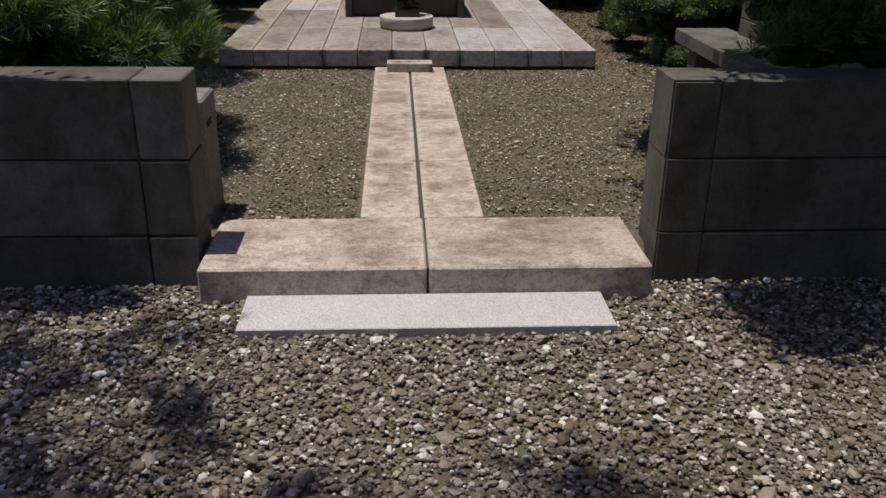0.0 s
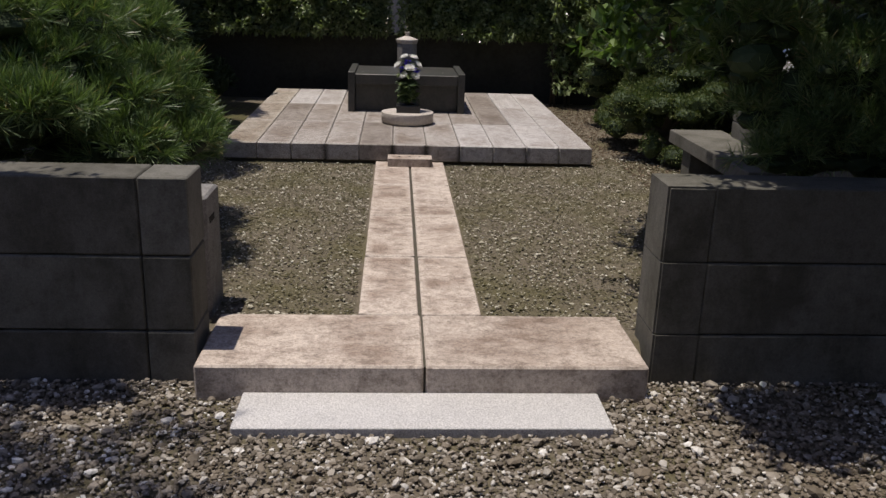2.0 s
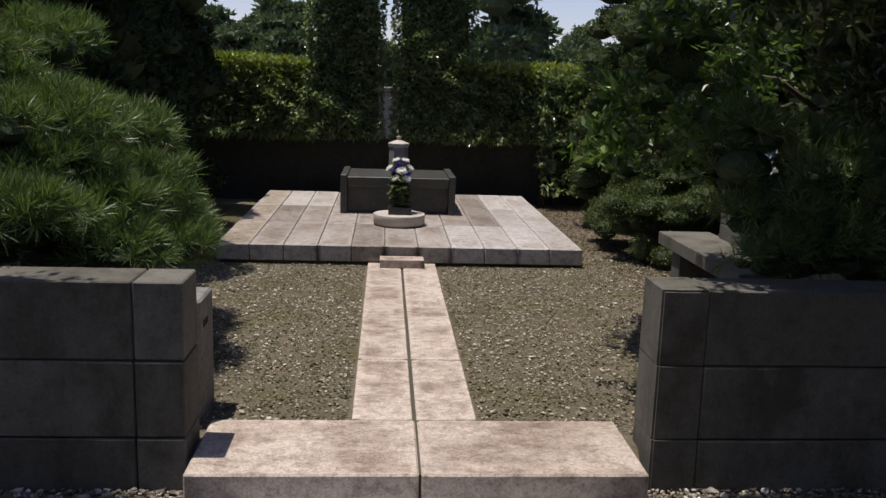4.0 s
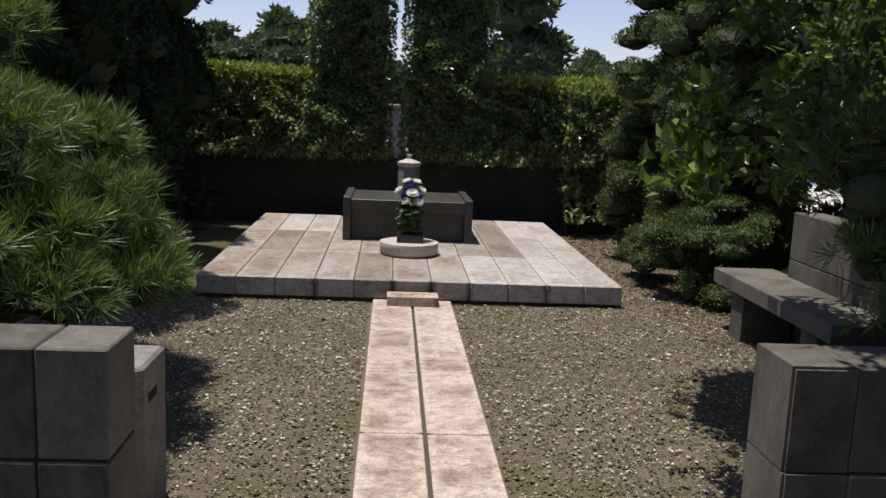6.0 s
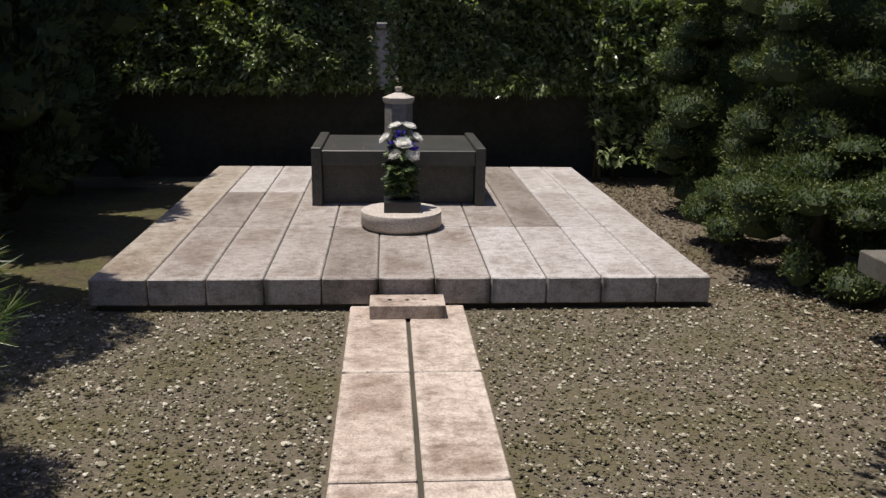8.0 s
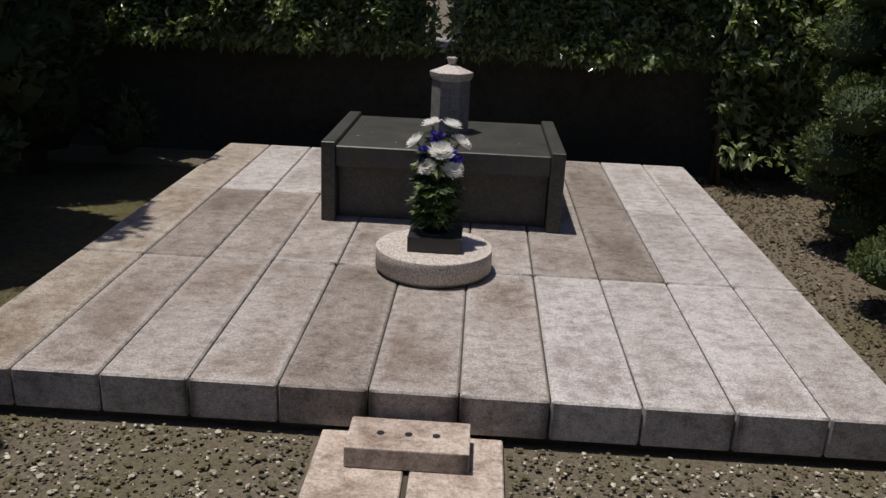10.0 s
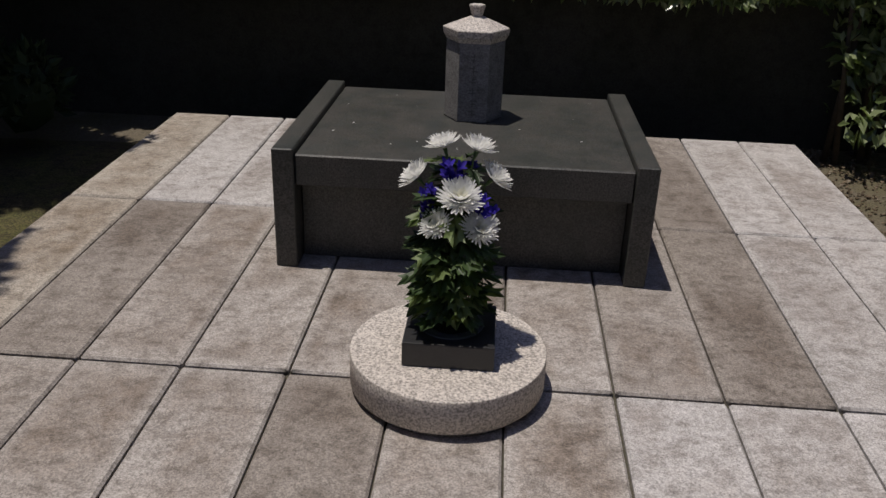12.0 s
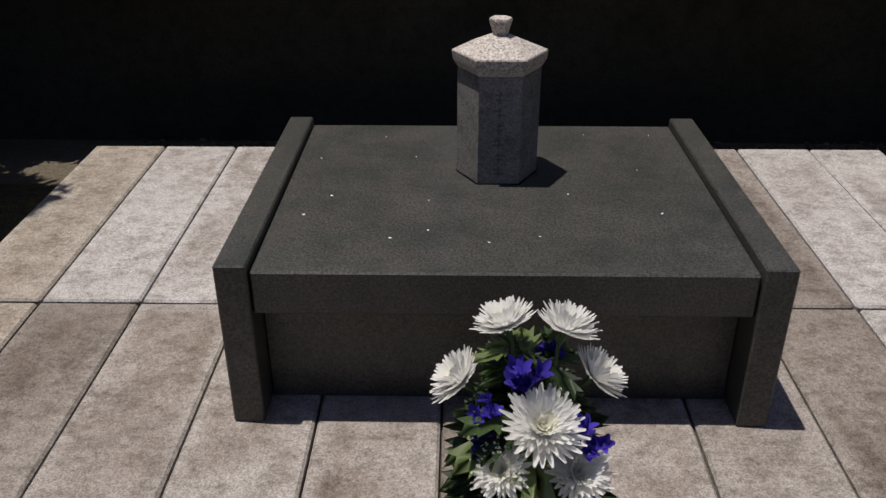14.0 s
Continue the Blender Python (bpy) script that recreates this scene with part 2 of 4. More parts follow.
RED_LAMP = plain("red_lamp_plastic", (0.45, 0.02, 0.02), 0.3)


# ---- helpers for meshes ----
def mesh_of(bm, name, mat):
    me = bpy.data.meshes.new(name)
    bm.to_mesh(me)
    bm.free()
    me.materials.append(mat)
    return me


def part(name, bm, mat, parent=None, label=""):
    ob = new(name, bm if isinstance(bm, bpy.types.Mesh) else mesh_of(bm, name, mat))
    ob.parent = parent
    if label:
        tagged(ob, label)
    return ob


def thing(name, at, label, category, group="", kind=""):
    ob = new(name)
    ob.location = at
    return tagged(ob, label, category, group, kind)


def box(x0, x1, y0, y1, z0, z1, bevel=0.006, segments=1, bm=None):
    bm = bm or bmesh.new()
    made = bmesh.ops.create_cube(bm, size=1.0)["verts"]
    for v in made:
        v.co = Vector(((x0 + x1) / 2 + v.co.x * (x1 - x0), (y0 + y1) / 2 + v.co.y * (y1 - y0), (z0 + z1) / 2 + v.co.z * (z1 - z0)))
    if bevel:
        edges = list({e for v in made for e in v.link_edges})
        bmesh.ops.bevel(bm, geom=edges, offset=bevel, segments=segments, profile=0.6, affect="EDGES")
    return bm


def ring_solid(rings, sides, centre=(0, 0), turn=0.0, bm=None):
    """A turned solid: rings of (radius, z), closed below and above."""
    bm = bm or bmesh.new()
    rows = []
    for r, z in rings:
        rows.append([bm.verts.new((centre[0] + r * math.cos(turn + 2 * math.pi * i / sides), centre[1] + r * math.sin(turn + 2 * math.pi * i / sides), z))
                     for i in range(sides)])
    for a, b in zip(rows, rows[1:]):
        for i in range(sides):
            j = (i + 1) % sides
            bm.faces.new((a[i], a[j], b[j], b[i]))
    bm.faces.new(rows[0][::-1])
    bm.faces.new(rows[-1])
    return bm


def tube(bm, points, radii, sides=7):
    """A tapered limb along points."""
    rows = []
    pts = [Vector(p) for p in points]
    for i, (p, r) in enumerate(zip(pts, radii)):
        way = (pts[min(i + 1, len(pts) - 1)] - pts[max(i - 1, 0)]).normalized()
        side = way.cross(Vector((0.31, 0.93, 0.2))).normalized()
        up = way.cross(side)
        rows.append([bm.verts.new(p + r * (math.cos(2 * math.pi * k / sides) * side + math.sin(2 * math.pi * k / sides) * up)) for k in range(sides)])
    for a, b in zip(rows, rows[1:]):
        for k in range(sides):
            j = (k + 1) % sides
            bm.faces.new((a[k], a[j], b[j], b[k]))
    bm.faces.new(rows[0][::-1])
    bm.faces.new(rows[-1])


def smooth(me):
    for p in me.polygons:
        p.use_smooth = True
    return me


def array_mesh(name, verts, faces, mats, index=None):
    me = bpy.data.meshes.new(name)
    me.from_pydata(verts.tolist(), [], faces.tolist())
    for m in mats:
        me.materials.append(m)
    if index is not None:
        me.polygons.foreach_set("material_index", index)
    me.update()
    return me


RNG = np.random.default_rng(7)


def unit(v):
    return v / np.maximum(np.linalg.norm(v, axis=1, keepdims=True), 1e-9)


def leaf_arrays(points, ways, length, width, fold=0.15, jitter=0.3, level=0.0):
    """Folded leaf blades: four corners and two faces each, growing from points along ways."""
    n = len(points)
    ways = unit(ways)
    side = unit(np.cross(ways, unit(RNG.normal(size=(n, 3))) + np.array([0, 0, level])))
    up = np.cross(side, ways)
    ln = (length * (1 + jitter * RNG.uniform(-1, 1, n)))[:, None]
    wd = ln * width / length
    mid = points + ways * ln * 0.45
    v = np.stack([points, mid + side * wd / 2 + up * wd * fold, points + ways * ln - up * ln * 0.08, mid - side * wd / 2 + up * wd * fold], 1).reshape(-1, 3)
    k = np.arange(n)[:, None] * 4
    f = np.concatenate([k + [[0, 1, 2]], k + [[0, 2, 3]]], 1).reshape(-1, 3)
    return v, f


def joined(pieces):
    vs, fs, ix, at = [], [], [], 0
    for v, f, i in pieces:
        vs.append(v)
        fs.append(f + at)
        ix.append(np.full(len(f), i, dtype=np.int32))
        at += len(v)
    return np.concatenate(vs), np.concatenate(fs), np.concatenate(ix)


def on_ellipsoid(n, centre, radii, depth=0.25, lumps=0.18, squash_below=True):
    """Points in the outer shell of a lumpy ellipsoid, and the outward ways there."""
    d = unit(RNG.normal(size=(n, 3)))
    if squash_below:
        d[:, 2] = np.where(d[:, 2] < -0.35, -d[:, 2], d[:, 2])
    ph = RNG.uniform(0, 6.28, 6)
    bumpy = 1 + lumps * (np.sin(d[:, 0] * 5 + ph[0]) * np.sin(d[:, 1] * 5 + ph[1]) + 0.6 * np.sin(d[:, 2] * 7 + ph[2] + 3 * d[:, 0]))
    r = bumpy * (1 - depth * RNG.uniform(0, 1, n) ** 1.5)
    return np.array(centre) + d * np.array(radii) * r[:, None], unit(d / np.array(radii))


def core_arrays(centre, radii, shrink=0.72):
    """A lumpy inside that stops one from seeing through a dense pad; a dark one stands in for inner shade."""
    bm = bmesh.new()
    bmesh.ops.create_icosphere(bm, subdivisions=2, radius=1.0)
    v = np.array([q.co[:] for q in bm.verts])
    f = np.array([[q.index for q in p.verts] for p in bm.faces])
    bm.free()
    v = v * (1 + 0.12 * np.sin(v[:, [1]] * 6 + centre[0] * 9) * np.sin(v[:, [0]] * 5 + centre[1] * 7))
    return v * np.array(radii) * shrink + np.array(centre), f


# ---- ground ----
def ground_sheet():
    """One sheet out to the horizon, a little lower on the street side of the walls."""
    bm = bmesh.new()
    xs = [-600, -60, -14, -6] + [-4 + 0.25 * i for i in range(33)] + [6, 14, 60, 600]
    ys = [-600, -60, -10, -4] + [-2 + 0.25 * i for i in range(18)] + [2.72, 2.86] + [3 + 0.25 * i for i in range(37)] + [14, 18, 30, 80, 900]
    rows = []
    for y in ys:
        row = []
        for x in xs:
            z = -0.168 if y < 2.8 else -0.03
            if abs(x) < 5 and -3 < y < 12:
                z += 0.012 * noise.noise(Vector((x * 1.3, y * 1.3, 0)))
            row.append(bm.verts.new((x, y, z)))
        rows.append(row)
    for a, b in zip(rows, rows[1:]):
        for i in range(len(xs) - 1):
            bm.faces.new((a[i], a[i + 1], b[i + 1], b[i]))
    return smooth(mesh_of(bm, "ground", EARTH))


ground = tagged(new("ground", ground_sheet()), "brown earth with moss and fine grit", "ground", kind="structure")


def pebbles(name, spots, size, mat, flat, sub):
    """Loose stones: squashed, dented little balls lying on the earth."""
    bm = bmesh.new()
    bmesh.ops.create_icosphere(bm, subdivisions=1, radius=1.0)
    if not sub:
        bmesh.ops.delete(bm, geom=[v for v in bm.verts if v.co.z < -0.5], context="VERTS")
    base = np.array([v.co[:] for v in bm.verts])
    faces = np.array([[v.index for v in f.verts] for f in bm.faces])
    bm.free()
    n, k = len(spots), len(base)
    s = size * np.exp(RNG.normal(0, 0.33, (n, 1, 1)))
    dent = 1 + RNG.uniform(-0.27, 0.27, (n, k, 1))
    axes = np.stack([RNG.uniform(0.8, 1.3, n), RNG.uniform(0.6, 1.0, n), RNG.uniform(flat * 0.7, flat * 1.3, n)], 1)[:, None, :]
    v = base[None] * dent * axes * s
    a, b = RNG.uniform(0, 6.28, n), RNG.normal(0, 0.3, n)
    ca, sa, cb, sb = np.cos(a)[:, None], np.sin(a)[:, None], np.cos(b)[:, None], np.sin(b)[:, None]
    x, y, z = v[..., 0], v[..., 1], v[..., 2]
    y, z = y * cb - z * sb, y * sb + z * cb
    x, y = x * ca - y * sa, x * sa + y * ca
    v = np.stack([x, y, z], 2) + spots[:, None, :]
    f = faces[None] + (np.arange(n) * k)[:, None, None]
    return array_mesh(name, v.reshape(-1, 3), f.reshape(-1, 3), [mat])


def scatter(n, x0, x1, y0, y1, z, keep):
    p = np.stack([RNG.uniform(x0, x1, n), RNG.uniform(y0, y1, n), np.full(n, z) + RNG.normal(0, 0.003, n)], 1)
    return p[keep(p[:, 0], p[:, 1])]


spots = scatter(25500, -2.25, 2.25, 0.9, 2.68, -0.153, lambda x, y: ~((abs(x) < 0.78) & (y > 2.172)) & ~((abs(x) < 0.99) & (y > 2.493)))
big = scatter(1400, -2.25, 2.25, 0.9, 2.66, -0.146, lambda x, y: ~((abs(x) < 0.82) & (y > 2.14)) & ~((abs(x) < 1.0) & (y > 2.48)))
tagged(new("coarse_gravel", pebbles("coarse_gravel", spots, 0.0090, PEBBLE, 0.6, False)), "loose grey and tan river pebbles on earth", "gravel", kind="stuff")
tagged(new("large_pebbles", pebbles("large_pebbles", big, 0.0155, PEBBLE, 0.6, True)), "larger pale rounded pebbles strewn over gravel", "gravel", kind="stuff")


def yard(x, y):
    return ~((abs(x) < 0.33) & (y < 6.9)) & ~((abs(x) < 1.72) & (y > 6.85)) & ~((abs(x) < 1.0) & (y < 3.12)) & (y > 3.0)


inner = scatter(46000, -2.4, 2.6, 3.0, 7.3, -0.0185, yard)
soil = np.concatenate([scatter(6000, 1.6, 2.9, 7.0, 11.3, -0.024, yard), scatter(2500, -1.75, 1.75, 10.6, 11.4, -0.024, lambda x, y: y > 10.6), scatter(1500, 2.0, 2.9, 5.6, 7.0, -0.02, yard)])
tagged(new("loose_soil", pebbles("loose_soil", soil, 0.0085, SOIL, 0.6, False)), "dry brown soil crumbs and chippings", "soil", kind="stuff")


def moss_sheet():
    """A low uneven cushion of moss beside the platform."""
    bm = bmesh.new()
    rows = []
    for j in range(31):
        row = []
        for i in range(15):
            x, y = -3.5 + 1.78 * i / 14, 6.75 + 4.0 * j / 30
            edge = min(1.0, i / 2, (14 - i) / 1.5, j / 2, (30 - j) / 2)
            row.append(bm.verts.new((x, y, -0.05 + edge * (0.04 + 0.02 * noise.noise(Vector((x * 3, y * 3, 2)))))))
        rows.append(row)
    for p, q in zip(rows, rows[1:]):
        for i in range(14):
            bm.faces.new((p[i], p[i + 1], q[i + 1], q[i]))
    return smooth(mesh_of(bm, "moss", MOSS))


tagged(new("moss", moss_sheet()), "olive moss over damp ground under the conifers", "moss", kind="stuff")
tagged(new("fine_gravel", pebbles("fine_gravel", inner, 0.0068, GRIT, 0.42, False)), "fine mossy brown-grey gravel raked flat", "gravel", kind="stuff")


# ---- stone setting ----
def pieces(name, parent, mat, size, places, bevel=0.006, tilt=0.0):
    """Alike blocks on one mesh, each an object of its own; places: low corners."""
    me = mesh_of(box(0, size[0], 0, size[1], 0, size[2], bevel), name, mat)
    for i, (x, y, z) in enumerate(places):
        ob = part(name, me, mat, parent)
        ob.location = (x, y, z)
        ob.rotation_euler = (tilt + random.uniform(-1, 1) * 0.0012, random.uniform(-1, 1) * 0.0015, random.uniform(-1, 1) * 0.0012)


W = 0.31
platform = tagged(new("platform", mesh_of(box(-1.67, 1.67, 6.91, 10.54, -0.03, 0.146, 0.0), "platform", JOINT)),
                  "raised grave platform paved with long weathered stone slabs", "platform", kind="structure")
TONES = {"p": PALE_PAVING, "m": PAVING, "d": DARK_PAVING, "t": TAN_PAVING}
for y, tones in ((6.87, "tmmmdmmpppp"), (8.09, "tdmmmdmmdpp"), (9.31, "tppmmmmmdpp")):
    for tone in sorted(set(tones)):
        pieces("slab", platform, TONES[tone], (W - 0.007, 1.268 if y > 9 else 1.206, 0.15),
               [(-5.5 * W + k * W + 0.0035, y, 0.006 + 0.0075 * (y - 6.87)) for k in range(11) if tones[k] == tone], 0.007, 0.0075)
footpath = tagged(new("footpath", mesh_of(box(-0.295, 0.295, 3.0, 6.9, -0.04, -0.016, 0.0), "footpath", JOINT)),
                  "straight footpath of paired tan stone slabs with a mossy middle joint", "path", kind="structure")
pieces("slab", footpath, WALK_STONE, (0.30, 0.931, 0.05), [(x, 3.107 + 0.943 * k, -0.05) for k in range(4) for x in (-0.308, 0.012)], 0.005)
threshold = tagged(new("threshold", mesh_of(box(-0.96, 0.975, 2.52, 3.08, -0.2, -0.012, 0.0), "threshold", JOINT)),
                   "tan stone threshold of two long slabs between the walls", "threshold", kind="structure")
pieces("slab", threshold, WALK_STONE, (0.992, 0.602, 0.21), [(-0.99, 2.495, -0.21), (0.013, 2.495, -0.21)], 0.009)
step = tagged(new("stone_step", mesh_of(box(-0.781, 0.778, 2.178, 2.491, -0.24, -0.122, 0.004), "stone_step", GRANITE)),
              "pale speckled granite step laid in gravel", "step")


def block_wall(name, inner_x, way, label, arris=0.0):
    """Wall of three courses of dressed stone with a narrow end stack; way: -1 or 1, the side to which it runs."""
    lo, hi = sorted((inner_x + way * 0.02, inner_x + way * 4.3))
    wall = tagged(new(name, mesh_of(box(lo, hi, 2.685, 2.92, -0.25, 0.765, 0.0), name, JOINT)), label, "wall", kind="structure")
    for z, h in ((-0.25, 0.335), (0.091, 0.341), (0.438, 0.344)):
        x = inner_x
        for k, length in enumerate((0.215, 1.05, 1.05, 1.05, 0.95)):
            a, b = sorted((x, x + way * (length - 0.006)))
            bm = box(a, b, 2.66 + (z + 0.25) * 0.022, 2.945, z, z + h, 0.0)
            if k == 0 and arris:  # chamfered front arris, and along the top of the upper course
                worn = [e for e in bm.edges if all(v.co.y < 2.75 and abs(v.co.x - inner_x) < 0.01 for v in e.verts)]
                if z > 0.4:
                    worn += [e for e in bm.edges if all(v.co.y < 2.75 and v.co.z > 0.7 for v in e.verts)]
                bmesh.ops.bevel(bm, geom=worn, offset=arris, segments=2, affect="EDGES")
            else:
                bmesh.ops.bevel(bm, geom=[e for e in bm.edges if e.calc_face_angle(0) > 1.2], offset=0.006, segments=1, affect="EDGES")
            part("stone_block", bm, WALL_STONE, wall)
            x += way * length
    return wall


block_wall("wall_west", -1.012, -1, "low grey stone block wall, stained and shaded")
block_wall("wall_east", 1.06, 1, "low grey stone block wall under dark overhanging boughs", 0.01)

# boundary wall behind the hedge, its near-black colour holding the shade there
back = tagged(new("wall_north", mesh_of(box(-5.5, 5.5, 11.2, 11.35, -0.1, 0.895, 0.01), "wall_north", SHADE_WALL)), "low stained boundary wall under the hedge, shade put into its dark colour", "wall", kind="structure")


# ---- grave ----
def tomb():
    t = thing("tomb", (-0.012, 8.75, 0.171), "low dark grey granite tomb chest with raised side slabs", "tomb")
    for x0 in (-0.655, 0.577):
        part("side_slab", box(x0, x0 + 0.075, 0, 1.0, 0, 0.44, 0.004), DARK_STONE, t)
    part("lid", box(-0.578, 0.575, 0.014, 0.985, 0.305, 0.418, 0.005), DARK_STONE, t, "flat speckled dark granite lid")
    part("front_panel", box(-0.578, 0.575, 0.105, 0.16, 0.0, 0.3045, 0.003), DARK_STONE, t)
    part("back_panel", box(-0.578, 0.575, 0.87, 0.93, 0.0, 0.3045, 0.003), DARK_STONE, t)
    return t


tomb()


WORN_CARVING = plain("worn_carving", (0.12, 0.115, 0.11), 0.9)
PILLAR = stone("rough_grey_granite", (0.21, 0.203, 0.195), (0.30, 0.29, 0.28), (0.15, 0.142, 0.135), 190, 9, 0.6, 0.8, 0.0, 0.6, (0.42, 1.35), 0.35, mottle=0.5)


def hex_pillar():
    p = thing("hexagonal_stone_urn", (-0.009, 9.36, 0.585), "small hexagonal granite pillar urn with lid on the tomb", "urn")
    part("base_seam", ring_solid([(0.118, 0), (0.118, 0.004)], 6), PINK_GRANITE, p)
    part("body", ring_solid([(0.112, 0.004), (0.113, 0.006), (0.113, 0.302), (0.111, 0.306)], 6), PILLAR, p)
    part("lid", ring_solid([(0.112, 0.306), (0.126, 0.328), (0.129, 0.350), (0.127, 0.354), (0.03, 0.392)], 6), PINK_GRANITE, p, "hexagonal pinkish granite lid")
    part("knob", ring_solid([(0.020, 0.388), (0.022, 0.40), (0.031, 0.432), (0.029, 0.437)], 6), PINK_GRANITE, p)
    strokes = bmesh.new()
    rnd = random.Random(4)
    for k in range(6):
        zz = 0.265 - k * 0.042
        for j in range(2):
            x = rnd.uniform(-0.008, 0.006)
            w = rnd.uniform(0.008, 0.014)
            box(x - w, x + w, -0.0985, -0.0975, zz - 0.010 - j * 0.013, zz - 0.006 - j * 0.013, 0, bm=strokes)
        box(-0.003, 0.001, -0.0985, -0.0975, zz - 0.03, zz, 0, bm=strokes)
    part("carved_marks", strokes, WORN_CARVING, p, "row of worn carved marks")
    return p


hex_pillar()

drum = tagged(new("round_stone_stand", smooth(mesh_of(ring_solid([(0.252, -0.002), (0.255, 0.012), (0.273, 0.02), (0.273, 0.113), (0.2715, 0.1165), (0.268, 0.117)], 64), "round_stone_stand", PINK_GRANITE))),
              "flat round pinkish granite stand holding the flower vase", "stand")
drum.location = (-0.008, 8.085, 0.166)
for poly in drum.data.polygons:
    poly.use_smooth = abs(poly.normal.z) < 0.5

vase = thing("flower_vase", (-0.003, 8.088, 0.283), "square black polished granite flower vase", "vase")
part("block", box(-0.123, 0.123, -0.12, 0.12, 0, 0.072, 0.004, 2), BLACK_STONE, vase)
part("rim", ring_solid([(0.09, 0.071), (0.09, 0.0755), (0.083, 0.077), (0.074, 0.0745), (0.07, 0.0765), (0.066, 0.0742)], 48), METAL, vase, "dull round metal rim")
part("cup", ring_solid([(0.063, 0.0742), (0.063, 0.0765), (0.058, 0.078), (0.052, 0.0775)], 36), HOLE, vase)

incense = thing("incense_block", (0, 6.737, 0.0), "small tan stone block with three holes", "block")
part("block", box(-0.2, 0.2, -0.098, 0.098, 0, 0.074, 0.006, 2), WALK_STONE, incense)
# black discs laid on top in place of the dark down each hole
for x in (-0.093, -0.001, 0.09):
    part("hole", ring_solid([(0.013, 0.0745), (0.013, 0.0755)], 16, (x, 0)), HOLE, incense, "round black disc for the shade in a hole")


def post():
    p = thing("card_post", (-1.17, 3.22, -0.06), "short pale granite post with a cut corner beside the wall", "post")
    bm = box(-0.135, 0.135, -0.17, 0.18, 0, 0.65, 0.0)
    corner = [e for e in bm.edges if all(v.co.x > 0 and v.co.y < 0 for v in e.verts)]
    bmesh.ops.bevel(bm, geom=corner, offset=0.07, segments=1, affect="EDGES")
    bmesh.ops.bevel(bm, geom=[e for e in bm.edges if all(v.co.z > 0.6 for v in e.verts)], offset=0.012, segments=1, affect="EDGES")
    part("body", bm, PILLAR, p)
    part("slot", box(0.1345, 0.1365, -0.05, 0.06, 0.50, 0.535, 0.0005), HOLE, p, "narrow black strip for the shade in a slot")


post()


def bench():
    b = thing("stone_bench", (2.26, 6.4, -0.02), "grey stone bench slab on thick stone legs", "bench")
    part("seat", box(0, 0.46, -1.75, 0, 0.34, 0.45, 0.006), WALL_STONE, b)
    for y in (-0.5, -1.55):
        part("leg", box(0.03, 0.40, y, y + 0.2, -0.02, 0.3395, 0.006), WALL_STONE, b)


bench()
side = tagged(new("wall_side", mesh_of(box(2.70, 2.88, 3.0, 6.08, -0.1, 0.88, 0.0), "wall_side", JOINT)), "grey stone block wall beside the bench", "wall", kind="structure")
for z, h in ((-0.08, 0.32), (0.244, 0.316), (0.564, 0.336)):
    for y0, y1 in ((5.0, 6.1), (3.9, 4.994), (2.96, 3.894)):
        part("stone_block", box(2.685, 2.895, y0, y1, z, z + h, 0.006), WALL_STONE, side)


# ---- planting ----
def tree(name, at, label, trunk, crown_mesh, category="tree", group=""):
    t = thing(name, at, label, category, group)
    bm = bmesh.new()
    for points, radii in trunk:
        tube(bm, points, radii)
    part("trunk", smooth(mesh_of(bm, "trunk", BARK)), BARK, t)
    part("crown", crown_mesh, None, t)
    return t


def pads_mesh(name, pads, mat, density, length, width, spread=0.55, core=True, core_mat=None):
    """Tight clipped pads of scale foliage, each an uneven cushion."""
    out = []
    for (x, y, z, rx, ry, rz) in pads:
        area = 4 * math.pi * ((rx * ry) ** 1.6 / 3 + (rx * rz) ** 1.6 / 3 + (ry * rz) ** 1.6 / 3) ** (1 / 1.6)
        p, d = on_ellipsoid(int(area * density), (x, y, z), (rx, ry, rz), 0.22, 0.12)
        out.append((*leaf_arrays(p, d + RNG.normal(0, spread, d.shape) + np.array([0, 0, 0.35]), length, width), 0))
        # the core's dark colour stands in for shade within the pad
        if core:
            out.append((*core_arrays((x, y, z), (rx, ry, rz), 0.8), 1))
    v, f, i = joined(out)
    return array_mesh(name, v, f, [mat, core_mat or DARK_LEAF_AND_CORE], i)


def column_pads(height, radius, n, seed, low=0.2, size=0.22):
    """Pads in a shaggy column, narrower at the top."""
    r = random.Random(seed)
    out = []
    for k in range(n):
        h = low + (height - low) * (k + r.random()) / n
        rad = radius * (1.0 - 0.55 * (h / height) ** 2.2) * r.uniform(0.72, 1.0)
        a = r.uniform(0, 6.28)
        s = size * r.uniform(0.75, 1.3)
        out.append((rad * math.cos(a), rad * math.sin(a), h, s, s, s * r.uniform(0.8, 1.3)))
    h = low + 0.3
    while h < height - 0.2:
        rad = radius * (1.0 - 0.55 * (h / height) ** 2.2) * 0.82
        out.append((0, 0, h, rad, rad, 0.5))
        h += 0.5
    return out


# dark clipped conifers along the shaded side
# unseen high pads added to shape the shade on platform and ground
shade_bulge = {0: [(0.3, -0.2, 4.0, 0.42, 0.5, 0.5), (0.05, -0.75, 3.7, 0.5, 0.42, 0.4), (-0.5, -0.85, 3.6, 0.5, 0.42, 0.4)], 1: [(0.14, 0.0, 4.0, 0.42, 0.5, 0.5)], 2: [(0.04, -0.1, 4.0, 0.38, 0.42, 0.5)]}
